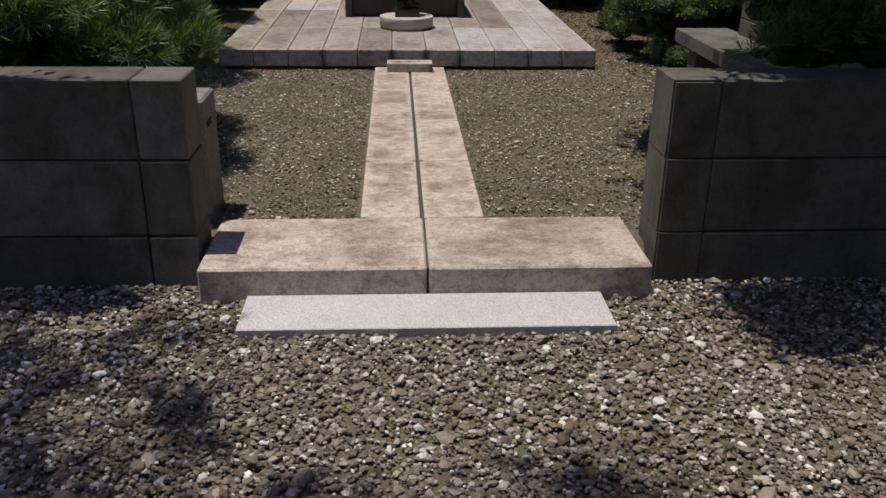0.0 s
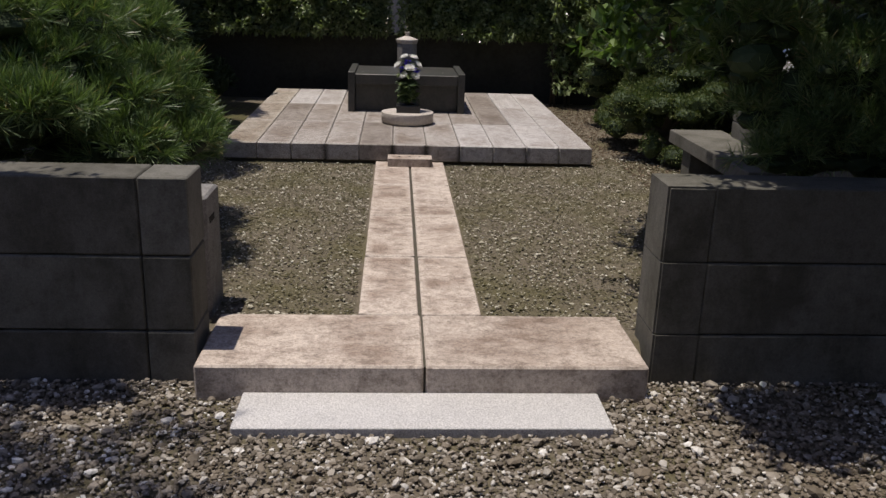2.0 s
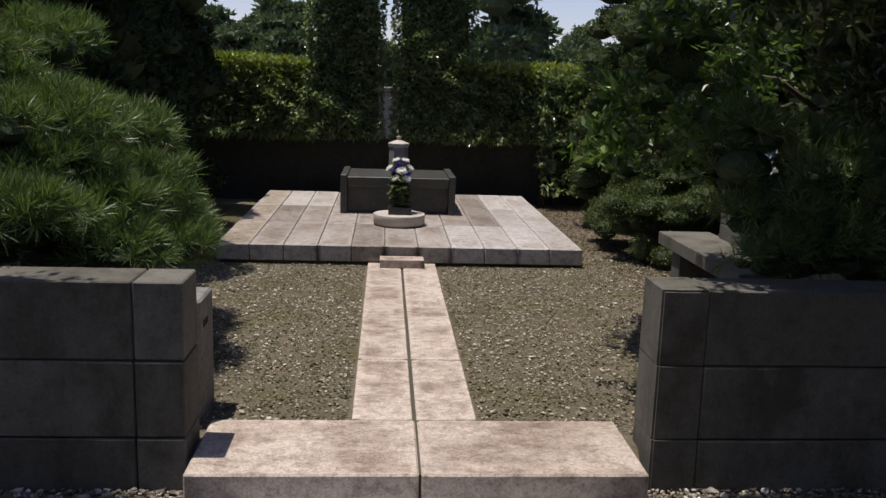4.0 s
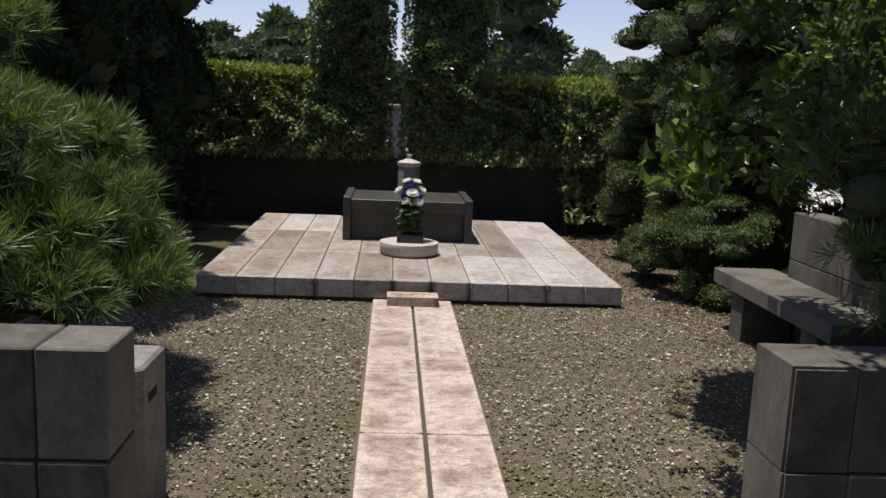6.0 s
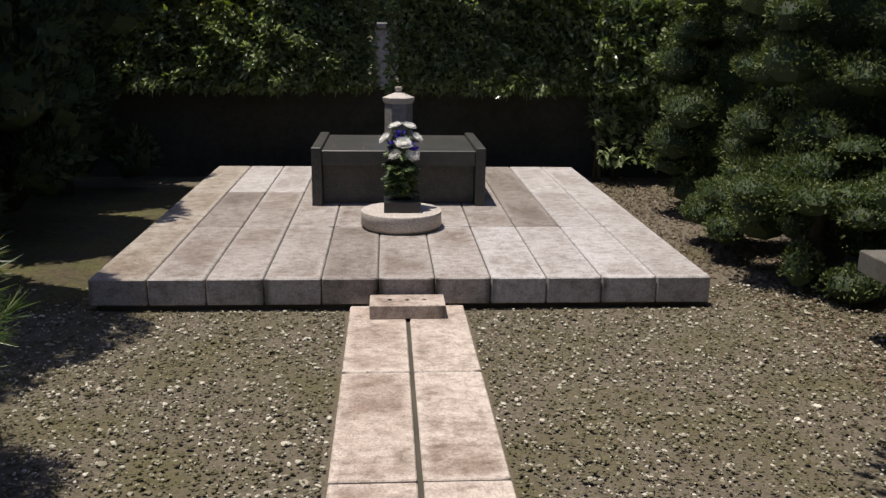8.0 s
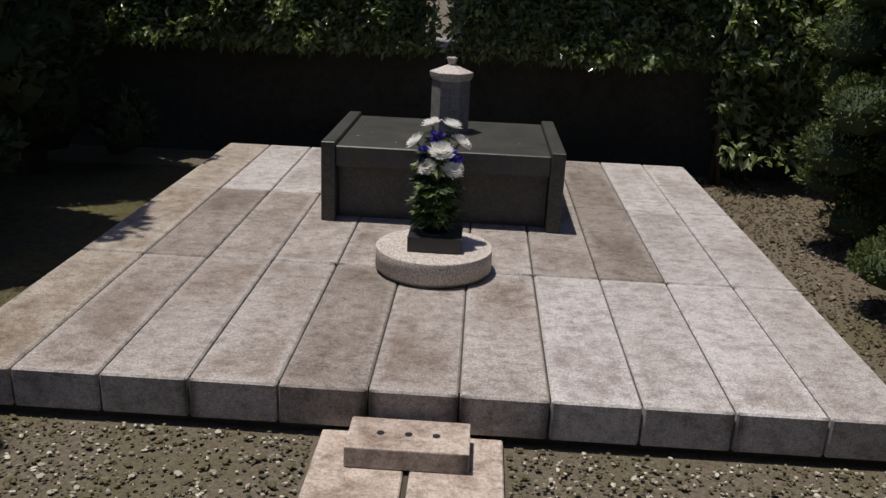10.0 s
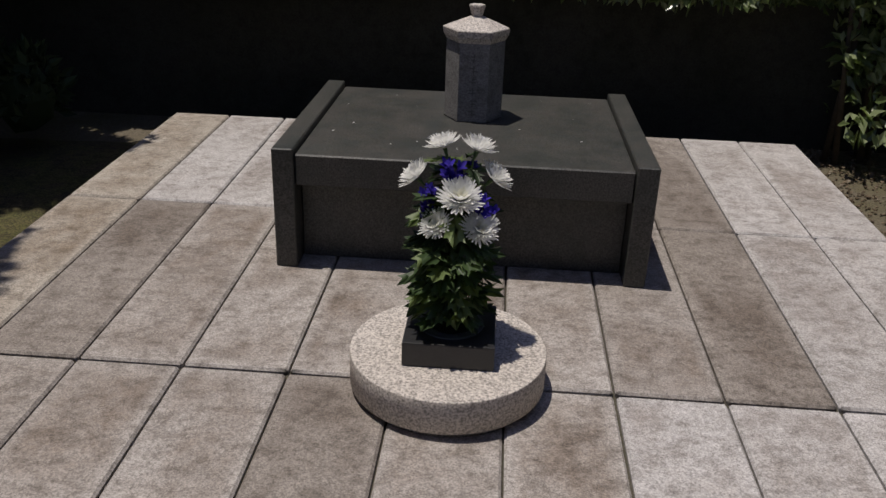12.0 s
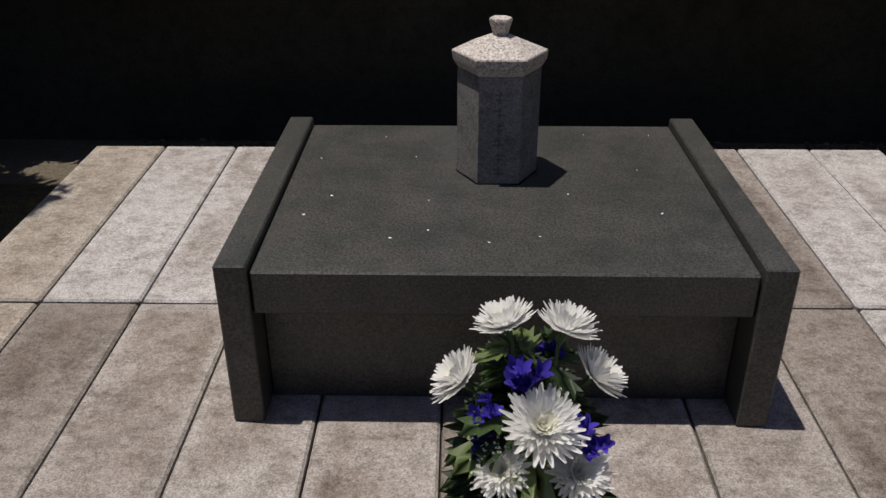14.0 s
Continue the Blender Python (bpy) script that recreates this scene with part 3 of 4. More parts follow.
for k, (x, y, h, r) in enumerate(((-3.0, 6.8, 3.9, 0.62), (-2.98, 8.6, 3.9, 0.6), (-3.0, 10.15, 3.9, 0.6), (-4.1, 7.4, 4.6, 0.8), (-4.1, 9.6, 4.6, 0.8))):
    tree("columnar_conifer", (x, y, -0.03), "tall dark green clipped columnar conifer", [([(0, 0, -0.05), (0, 0, h * 0.8)], [0.09, 0.03])],
         pads_mesh("crown", column_pads(h, r, 46, k, 0.25, 0.26) + shade_bulge.get(k, []), DARK_LEAF_AND_CORE, 450, 0.085, 0.04), group="dark conifers")

# junipers trained into stacked cloud pads on the sunny side
def cloud_pads(height, radius, seed, low=0.15):
    """Flat-bellied round pads in rough tiers round a bare dark core."""
    r = random.Random(seed)
    out, h = [], low
    while h < height - 0.1:
        reach = radius * (1.0 - 0.5 * (h / height) ** 2.5)
        n = r.choice((4, 5, 5))
        a0 = r.uniform(0, 6.28)
        for i in range(n):
            a = a0 + 6.28 * (i + r.uniform(-0.25, 0.25)) / n
            s = r.uniform(0.15, 0.235)
            d = reach * r.uniform(0.72, 1.08)
            out.append((d * math.cos(a), d * math.sin(a), h + r.uniform(-0.09, 0.09), s * 1.12, s * 1.12, s * r.uniform(0.62, 0.85)))
        h += r.uniform(0.2, 0.28)
    h = low + 0.2
    while h < height - 0.2:
        out.append((0, 0, h, radius * 0.62, radius * 0.62, 0.36))
        h += 0.4
    return out


for k, (x, y, h, r) in enumerate(((2.88, 9.35, 5.4, 0.56), (2.92, 7.85, 5.0, 0.6), (3.7, 10.4, 5.2, 0.62), (3.75, 7.2, 5.2, 0.6))):
    tree("juniper_tree", (x, y, -0.03), "tall green juniper trained into stacked cloud pads", [([(0, 0, -0.05), (0.05, 0, h * 0.8)], [0.1, 0.03])],
         pads_mesh("crown", cloud_pads(h, r, 20 + k, 0.2 if k < 2 else 1.3), JUNIPER, 1700 if k < 2 else 600, 0.03 if k < 2 else 0.045, 0.0135 if k < 2 else 0.02, core_mat=DARK_LEAF_AND_CORE), group="junipers")

rnd = random.Random(5)
low_pads = [(0.0, 0.0, 0.17, 0.11, 0.11, 0.15), (0.22, -0.22, 0.12, 0.2, 0.17, 0.12), (-0.02, 0.1, 0.40, 0.09, 0.09, 0.1), (-0.1, 0.95, 0.42, 0.2, 0.22, 0.13),
            (-0.16, 0.75, 0.22, 0.15, 0.17, 0.12), (0.75, -0.3, 0.24, 0.22, 0.2, 0.13)]
for x, y, z, s in ((-0.12, 0.25, 0.52, 0.19), (0.12, 0.05, 0.6, 0.2), (0.32, -0.12, 0.55, 0.19), (0.5, 0.0, 0.66, 0.18), (0.05, 0.45, 0.62, 0.17), (0.3, 0.3, 0.78, 0.19), (0.62, 0.2, 0.8, 0.17), (-0.1, 1.25, 0.3, 0.2), (0.05, 1.0, 0.62, 0.17)):
    for q in range(3):
        t = s * rnd.uniform(0.55, 0.85)
        low_pads.append((x + rnd.uniform(-0.1, 0.1), y + rnd.uniform(-0.1, 0.1), z + rnd.uniform(-0.07, 0.07), t * 1.15, t * 1.15, t * rnd.uniform(0.55, 0.75)))
tree("clipped_juniper_shrub", (2.33, 7.1, -0.03), "low juniper shrub clipped into stepped round pads", [([(0.3, 0.3, -0.05), (0.2, 0.25, 0.3), (0.3, 0.25, 0.75)], [0.05, 0.04, 0.02]),
     ([(0.2, 0.25, 0.25), (0.0, 0.05, 0.35)], [0.03, 0.015]), ([(0.22, 0.26, 0.3), (0.5, 0.1, 0.6)], [0.025, 0.012])], pads_mesh("crown", low_pads, JUNIPER, 2000, 0.028, 0.013, 0.75), "shrub")


def hedge_mesh(name, x0, x1, y0, y1, z0, z1, count, mats, length, width, young=0.12, thin_below=None):
    """Leaves over the faces of a clipped box with a ragged skin, the youngest along the top."""
    p = np.stack([RNG.uniform(x0, x1, count), RNG.uniform(y0, y1, count), RNG.uniform(z0, z1, count)], 1)
    face = RNG.uniform(0, 1, count)
    front = face < 0.62
    top = face > 0.82
    skin = np.abs(RNG.normal(0, 0.06, count))
    wave = 0.06 * np.sin(p[:, 0] * 3.1 + 2 * p[:, 2]) + 0.05 * np.sin(p[:, 2] * 5 + p[:, 0] * 1.7)
    rough = 0.07 * np.sin(p[:, 0] * 13 + 3 * np.sin(p[:, 2] * 4)) * np.sin(p[:, 2] * 11 + 2 * np.sin(p[:, 0] * 3))
    lean = 0.6 * (p[:, 2] - z0) / (z1 - z0) - 0.4 if z1 < 3 else 0.2 * (p[:, 2] - z0) / (z1 - z0) - 0.08
    low = np.clip((0.95 - p[:, 2]) / 0.25, 0, 1) * 0.22
    p[front, 1] = y0 + (skin + wave + rough + lean + low)[front]
    p[top, 2] = z1 - skin[top] + wave[top] * 0.5
    if thin_below:
        keep = (p[:, 2] > thin_below[0]) | (RNG.uniform(0, 1, count) < thin_below[1])
        p, front, top = p[keep], front[keep], top[keep]
    n = len(p)
    d = RNG.normal(0, 0.7, (n, 3)) + np.array([0, 0, 0.25])
    d[front] += [0, -0.85, -0.6]
    d[top] += [0, -0.2, 0.9]
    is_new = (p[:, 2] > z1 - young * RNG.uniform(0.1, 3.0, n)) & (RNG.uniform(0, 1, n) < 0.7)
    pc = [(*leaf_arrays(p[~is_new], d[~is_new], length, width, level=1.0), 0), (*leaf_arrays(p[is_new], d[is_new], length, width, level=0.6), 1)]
    # inner box whose dark colour stands in for shade between the leaves
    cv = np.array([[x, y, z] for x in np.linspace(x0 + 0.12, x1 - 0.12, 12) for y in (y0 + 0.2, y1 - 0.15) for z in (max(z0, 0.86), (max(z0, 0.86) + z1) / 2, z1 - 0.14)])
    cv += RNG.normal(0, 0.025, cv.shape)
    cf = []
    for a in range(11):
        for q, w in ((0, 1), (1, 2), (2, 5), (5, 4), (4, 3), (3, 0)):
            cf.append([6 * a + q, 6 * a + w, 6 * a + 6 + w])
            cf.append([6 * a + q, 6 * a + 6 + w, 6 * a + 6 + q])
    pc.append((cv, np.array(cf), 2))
    v, f, i = joined(pc)
    return array_mesh(name, v, f, mats, i)


def twigs(x0, x1, y, z1, n, seed):
    r = random.Random(seed)
    out = []
    for k in range(n):
        x = r.uniform(x0, x1)
        out.append(([(x, y + r.uniform(-0.1, 0.1), -0.05), (x + r.uniform(-0.1, 0.1), y, z1 * 0.5), (x + r.uniform(-0.2, 0.2), y + r.uniform(-0.1, 0.1), z1 * 0.95)], [0.02, 0.015, 0.006]))
    return out


for x0, x1, z1, seed in ((-4.6, -1.1, 1.91, 1), (0.88, 4.6, 1.91, 2)):
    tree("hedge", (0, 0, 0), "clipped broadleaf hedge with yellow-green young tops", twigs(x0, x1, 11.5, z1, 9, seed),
         hedge_mesh("crown", x0, x1, 10.98, 11.75, 0.1, z1, 34000, [HEDGE_LEAF, NEW_LEAF, DARK_LEAF_AND_CORE], 0.078, 0.038, 0.14, (0.86, 0.0)), "hedge")
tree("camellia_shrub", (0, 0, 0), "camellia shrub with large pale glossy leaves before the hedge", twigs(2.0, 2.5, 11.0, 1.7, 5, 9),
     hedge_mesh("crown", 1.98, 3.0, 10.85, 11.25, 0.2, 1.78, 4600, [HEDGE_LEAF, HEDGE_LEAF, DARK_LEAF_AND_CORE], 0.1, 0.045, 0.1, (0.5, 0.35)), "shrub")
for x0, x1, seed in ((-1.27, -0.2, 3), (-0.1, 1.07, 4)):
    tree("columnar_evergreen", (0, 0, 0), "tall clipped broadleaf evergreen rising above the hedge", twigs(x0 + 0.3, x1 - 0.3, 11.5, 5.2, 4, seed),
         hedge_mesh("crown", x0, x1, 11.02, 11.85, 0.5, 5.4, 30000, [HEDGE_LEAF, HEDGE_LEAF, DARK_LEAF_AND_CORE], 0.07, 0.034, 0.1, (0.86, 0.0)), group="clipped evergreens")


def pine_mesh(name, pads, per_area, needles, length, split=5):
    """Layered boughs: each pad breaks up into smaller cushions of starry needle tufts with dark gaps between."""
    out = []
    r = random.Random(31)
    for (x, y, z, rx, ry, rz) in pads:
        # dark cores paint the shade in the gaps between tufts
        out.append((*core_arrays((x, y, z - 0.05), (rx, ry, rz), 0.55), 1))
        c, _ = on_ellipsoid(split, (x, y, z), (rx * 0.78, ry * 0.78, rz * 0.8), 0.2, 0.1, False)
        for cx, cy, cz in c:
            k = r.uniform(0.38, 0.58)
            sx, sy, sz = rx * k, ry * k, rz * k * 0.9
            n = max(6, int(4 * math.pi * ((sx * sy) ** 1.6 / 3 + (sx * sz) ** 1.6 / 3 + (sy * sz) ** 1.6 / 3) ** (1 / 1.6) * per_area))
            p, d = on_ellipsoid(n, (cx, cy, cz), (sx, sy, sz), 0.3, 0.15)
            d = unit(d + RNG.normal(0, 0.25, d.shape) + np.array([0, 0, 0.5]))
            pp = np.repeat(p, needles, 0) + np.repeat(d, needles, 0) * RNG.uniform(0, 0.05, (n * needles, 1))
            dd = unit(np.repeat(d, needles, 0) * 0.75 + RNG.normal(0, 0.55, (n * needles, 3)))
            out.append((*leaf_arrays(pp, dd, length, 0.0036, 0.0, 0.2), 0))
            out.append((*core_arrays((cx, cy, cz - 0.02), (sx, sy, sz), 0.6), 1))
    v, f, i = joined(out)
    return array_mesh(name, v, f, [NEEDLE, DARK_LEAF_AND_CORE], i)


pine_pads = [(-1.90, 3.62, 0.92, 0.5, 0.42, 0.24), (-1.74, 4.3, 0.86, 0.5, 0.45, 0.27), (-1.87, 5.1, 0.68, 0.42, 0.42, 0.27), (-2.27, 3.3, 0.98, 0.6, 0.34, 0.22),
             (-2.12, 3.75, 1.25, 0.5, 0.5, 0.3), (-2.12, 4.5, 1.25, 0.5, 0.5, 0.32), (-2.37, 5.1, 1.15, 0.5, 0.45, 0.35), (-2.52, 3.7, 1.6, 0.5, 0.5, 0.32), (-2.52, 4.5, 1.65, 0.5, 0.55, 0.32),
             (-2.87, 4.1, 2.05, 0.5, 0.55, 0.32), (-3.02, 3.5, 1.4, 0.6, 0.4, 0.3), (-3.17, 4.4, 2.5, 0.5, 0.5, 0.32), (-3.02, 4.9, 1.9, 0.5, 0.5, 0.3),
             (-1.78, 3.55, 0.74, 0.4, 0.3, 0.16), (-2.35, 3.3, 0.8, 0.55, 0.26, 0.14), (-2.95, 3.3, 0.85, 0.5, 0.28, 0.2), (-1.62, 4.05, 0.66, 0.36, 0.36, 0.2), (-1.72, 4.75, 0.55, 0.36, 0.4, 0.2),
             (-2.4, 3.4, 1.12, 0.45, 0.32, 0.2), (-2.0, 4.1, 1.05, 0.42, 0.4, 0.2), (-2.75, 3.5, 1.75, 0.45, 0.4, 0.24), (-2.2, 4.8, 0.9, 0.4, 0.4, 0.25), (-1.8, 5.05, 0.62, 0.3, 0.32, 0.22), (-1.85, 4.8, 0.86, 0.3, 0.3, 0.2)]
tree("pine_tree", (0, 0, 0), "old garden pine with layered pads of long green needles", [([(-2.9, 4.5, -0.1), (-2.7, 4.4, 0.9), (-3.0, 4.5, 1.8), (-3.1, 4.55, 2.6)], [0.16, 0.13, 0.09, 0.04]),
     ([(-2.75, 4.4, 0.7), (-2.2, 4.3, 0.9), (-1.7, 4.1, 0.85)], [0.07, 0.05, 0.02]), ([(-2.75, 4.4, 0.9), (-2.3, 3.8, 1.0), (-2.2, 3.4, 0.9)], [0.06, 0.04, 0.02])],
     pine_mesh("crown", pine_pads, 115, 30, 0.115, 6))


def sprays_mesh(name, sprays, mats, length, width, per_spray):
    """Loose leafy sprays: leaves strung along short twigs round each centre."""
    out = []
    for (x, y, z, r) in sprays:
        n = per_spray
        k = max(3, n // 9)
        tips = np.array([x, y, z]) + RNG.normal(0, 1, (k, 3)) * [r * 0.6, r * 0.6, r * 0.35]
        root = np.array([x, y, z - 0.1])
        t = RNG.uniform(0.35, 1.05, (k, 9, 1))
        p = (root + (tips[:, None, :] - root) * t).reshape(-1, 3) + RNG.normal(0, 0.025, (k * 9, 3))
        d = np.repeat(unit(tips - root), 9, 0) * 0.5 + RNG.normal(0, 0.6, (k * 9, 3)) + np.array([0, 0, -0.15])
        out.append((*leaf_arrays(p, d, length, width, 0.12), 0))
    v, f, i = joined(out)
    return array_mesh(name, v, f, mats, i)


rnd = random.Random(11)
leafy = [(rnd.uniform(1.9, 2.9), rnd.uniform(4.4, 5.5), rnd.uniform(1.6, 2.4), rnd.uniform(0.2, 0.32)) for _ in range(12)]
leafy += [(rnd.uniform(0.98, 1.5), rnd.uniform(3.3, 3.85), rnd.uniform(1.3, 1.62), rnd.uniform(0.12, 0.2)) for _ in range(9)]
leafy += [(rnd.uniform(1.2, 2.0), rnd.uniform(3.5, 4.6), rnd.uniform(1.6, 2.1), rnd.uniform(0.15, 0.25)) for _ in range(5)]
tree("broadleaf_tree", (0, 0, 0), "spreading broadleaf tree with soft green drooping leaves", [([(3.35, 5.4, -0.1), (3.25, 5.4, 1.0), (3.0, 5.3, 2.0), (2.7, 5.3, 3.1)], [0.07, 0.055, 0.04, 0.02]),
     ([(3.2, 5.4, 1.0), (2.6, 5.0, 1.3), (1.9, 4.3, 1.42), (1.35, 3.75, 1.28), (1.05, 3.5, 1.5)], [0.03, 0.022, 0.014, 0.008, 0.004]), ([(1.35, 3.75, 1.28), (1.27, 3.62, 1.5)], [0.006, 0.003]),
     ([(3.1, 5.35, 1.5), (2.7, 5.3, 1.75), (2.3, 5.2, 1.8)], [0.03, 0.02, 0.008])],
     sprays_mesh("crown", leafy, [BROAD_LEAF], 0.08, 0.042, 54))

# the dense evergreen; its high pads, out of view, are added to shade the bench and the wall
crown = [(rnd.uniform(1.95, 4.2), rnd.uniform(3.0, 4.6), rnd.uniform(2.85, 3.5), 0.5, 0.5, 0.3) for _ in range(21)]
crown += [(rnd.uniform(3.2, 4.2), rnd.uniform(4.6, 5.7), rnd.uniform(2.85, 3.5), 0.5, 0.5, 0.3) for _ in range(7)]
crown += [(rnd.uniform(1.55, 2.6), rnd.uniform(3.0, 4.0), rnd.uniform(2.8, 3.2), 0.4, 0.4, 0.25) for _ in range(8)]
crown += [(rnd.uniform(1.0, 1.8), rnd.uniform(3.9, 5.1), rnd.uniform(2.55, 2.8), 0.34, 0.34, 0.2) for _ in range(10)]
crown += [(rnd.uniform(3.2, 4.6), rnd.uniform(3.3, 8.0), rnd.uniform(1.5, 2.8), 0.48, 0.48, 0.42) for _ in range(34)]
crown += [(rnd.uniform(4.2, 5.4), rnd.uniform(3.0, 8.0), rnd.uniform(0.3, 0.75), 0.5, 0.5, 0.3) for _ in range(10)]
crown += [(rnd.uniform(0.95, 1.6), rnd.uniform(2.95, 3.6), rnd.uniform(2.75, 3.0), 0.32, 0.3, 0.18) for _ in range(9)]
crown += [(3.3 + 0.27 * k, rnd.uniform(6.8, 7.5), rnd.uniform(1.2, 1.28), 0.32, 0.3, 0.2) for k in range(8)]
crown += [(3.3 + 0.27 * k, rnd.uniform(6.8, 7.5), rnd.uniform(0.5, 0.56), 0.3, 0.3, 0.18) for k in range(8)]
crown += [(rnd.uniform(3.6, 5.4), rnd.uniform(5.8, 9.2), rnd.uniform(1.3, 1.9), 0.4, 0.4, 0.3) for _ in range(20)]
tree("evergreen_tree", (0, 0, 0), "dense dark evergreen tree over the bench", [([(4.0, 4.6, -0.1), (3.9, 4.6, 1.6), (3.5, 4.6, 3.3)], [0.14, 0.11, 0.04])],
     pads_mesh("crown", crown, SHADE_LEAF, 260, 0.09, 0.04))

rnd = random.Random(12)
dark = [(rnd.uniform(2.75, 3.7), rnd.uniform(3.1, 4.6), rnd.uniform(1.15, 2.5), rnd.uniform(0.2, 0.35)) for _ in range(46)]
# high sprays out of view, added to shade the wall and gravel
dark += [(rnd.uniform(1.35, 2.5), rnd.uniform(2.35, 3.0), rnd.uniform(2.05, 2.8), 0.25) for _ in range(44)]
tree("overhanging_shrub", (0, 0, 0), "dense dark shrub overhanging the wall", [([(3.2, 3.7, -0.1), (3.1, 3.7, 0.8), (2.9, 3.6, 2.2), (2.0, 2.8, 2.6)], [0.05, 0.045, 0.03, 0.01])],
     sprays_mesh("crown", dark, [SHADE_LEAF], 0.075, 0.03, 230), "shrub")
drape = [(rnd.uniform(1.5, 3.1), rnd.uniform(3.1, 3.45), rnd.uniform(0.8, 1.35), 0.26, 0.2, 0.17) for _ in range(18)]
drape += [(rnd.uniform(1.5, 2.9), rnd.uniform(3.05, 3.2), rnd.uniform(0.82, 0.95), 0.2, 0.12, 0.1) for _ in range(9)]
tree("dark_garden_pine", (0, 0, 0), "low dark pine draping its needles over the wall top", [([(2.6, 3.5, -0.1), (2.5, 3.45, 0.6), (2.1, 3.35, 1.0)], [0.06, 0.045, 0.012]), ([(2.5, 3.45, 0.5), (3.0, 3.4, 1.0)], [0.035, 0.01])],
     pine_mesh("crown", drape, 150, 30, 0.1, 4))
# boughs added above the view to shade the east wall and its gravel
bough = [(0.95, 2.45, 2.45, 0.25, 0.28, 0.15), (1.3, 2.4, 2.5, 0.3, 0.33, 0.18), (1.75, 2.35, 2.55, 0.35, 0.4, 0.2), (2.2, 2.4, 2.6, 0.4, 0.4, 0.22), (1.5, 2.05, 2.6, 0.25, 0.25, 0.15), (1.0, 2.15, 2.5, 0.25, 0.2, 0.13), (1.55, 1.8, 2.6, 0.32, 0.26, 0.15), (2.05, 1.9, 2.65, 0.35, 0.3, 0.17)]
tree("wall_shading_bough_tree", (0, 0, 0), "added dark evergreen, boughs out of view, shading wall and gravel", [([(3.0, 3.3, -0.1), (2.9, 3.2, 1.6), (2.2, 2.5, 2.5), (1.0, 2.45, 2.45)], [0.09, 0.07, 0.045, 0.01])],
     pads_mesh("crown", bough, SHADE_LEAF, 500, 0.07, 0.03))

# evergreens on the street side, unseen, added to block skylight: one beside the wall, a belt across the way behind the
# camera
rnd = random.Random(14)
shade = [(rnd.uniform(2.7, 4.6), rnd.uniform(-1.5, 2.4), rnd.uniform(0.4, 3.2), 0.6, 0.6, 0.55) for _ in range(26)]
shade += [(rnd.uniform(2.3, 4.6), rnd.uniform(-1.5, 2.6), rnd.uniform(2.9, 3.6), 0.6, 0.6, 0.4) for _ in range(12)]
tree("sky_block_evergreen", (0, 0, 0), "added dense evergreen beside the wall, out of view, blocking skylight", [([(3.9, 0.6, -0.2), (3.8, 0.7, 1.5), (3.6, 0.9, 3.2)], [0.2, 0.16, 0.05])],
     pads_mesh("crown", shade, DARK_LEAF_AND_CORE, 160, 0.1, 0.045))
for k in range(7):
    x = -7.5 + 2.5 * k
    belt = [(rnd.uniform(-1.0, 1.0), rnd.uniform(-0.6, 0.6), rnd.uniform(0.6, 5.6), 1.0, 0.9, 0.8) for _ in range(11)]
    tree("sky_block_tree", (x, -6.0 - 0.5 * (k % 2), -0.2), "added tall evergreen behind the camera, unseen, blocking skylight", [([(0, 0, -0.1), (0, 0, 4.5)], [0.2, 0.06])],
         pads_mesh("crown", belt, DARK_LEAF_AND_CORE, 60, 0.14, 0.07), group="street trees")

# the roadside tree whose branches dapple the gravel
rnd = random.Random(13)
over = [(-2.75 + rnd.uniform(-0.5, 0.4), 1.6 + rnd.uniform(-0.5, 0.4), 7.0 + rnd.uniform(-0.4, 0.5), 0.28) for _ in range(12)]
over += [(-2.95 + rnd.uniform(-0.5, 0.45), 2.2 + rnd.uniform(-0.25, 0.25), 7.0 + rnd.uniform(-0.4, 0.5), 0.25) for _ in range(8)]
over += [(-1.55 + rnd.uniform(-0.55, 0.6), 1.25 + rnd.uniform(-0.3, 0.12), 7.0 + rnd.uniform(-0.4, 0.5), 0.25) for _ in range(10)]
tree("roadside_tree", (0, 0, 0), "tall roadside tree with thin high branches", [([(-4.6, 0.8, -0.2), (-4.5, 0.9, 3.0), (-4.1, 1.1, 6.0), (-3.6, 1.4, 7.6)], [0.2, 0.16, 0.1, 0.03])],
     sprays_mesh("crown", over, [BROAD_LEAF], 0.09, 0.04, 110))
# unseen bough, added to darken the front of the west wall
bough = [(-2.2, 2.62, 2.8, 0.38, 0.2, 0.14), (-2.75, 2.6, 2.85, 0.4, 0.25, 0.15), (-3.2, 2.4, 2.9, 0.4, 0.3, 0.15)]
tree("wall_shading_evergreen", (0, 0, 0), "added evergreen, out of view, with a bough that shades the wall", [([(-4.2, 2.2, -0.2), (-4.1, 2.2, 1.8), (-3.3, 2.4, 2.8), (-2.1, 2.6, 2.8)], [0.12, 0.1, 0.05, 0.01])],
     pads_mesh("crown", bough, SHADE_LEAF, 450, 0.07, 0.03))


# ---- distance ----
def far_crown(name, pads, count, size, mat):
    out = []
    for (x, y, z, rx, ry, rz) in pads:
        p, d = on_ellipsoid(count, (x, y, z), (rx, ry, rz), 0.35, 0.25)
        out.append((*leaf_arrays(p, d + RNG.normal(0, 0.6, d.shape), size, size * 0.5), 0))
        out.append((*core_arrays((x, y, z), (rx, ry, rz), 0.75), 0))
    v, f, i = joined(out)
    return array_mesh(name, v, f, [mat], i)


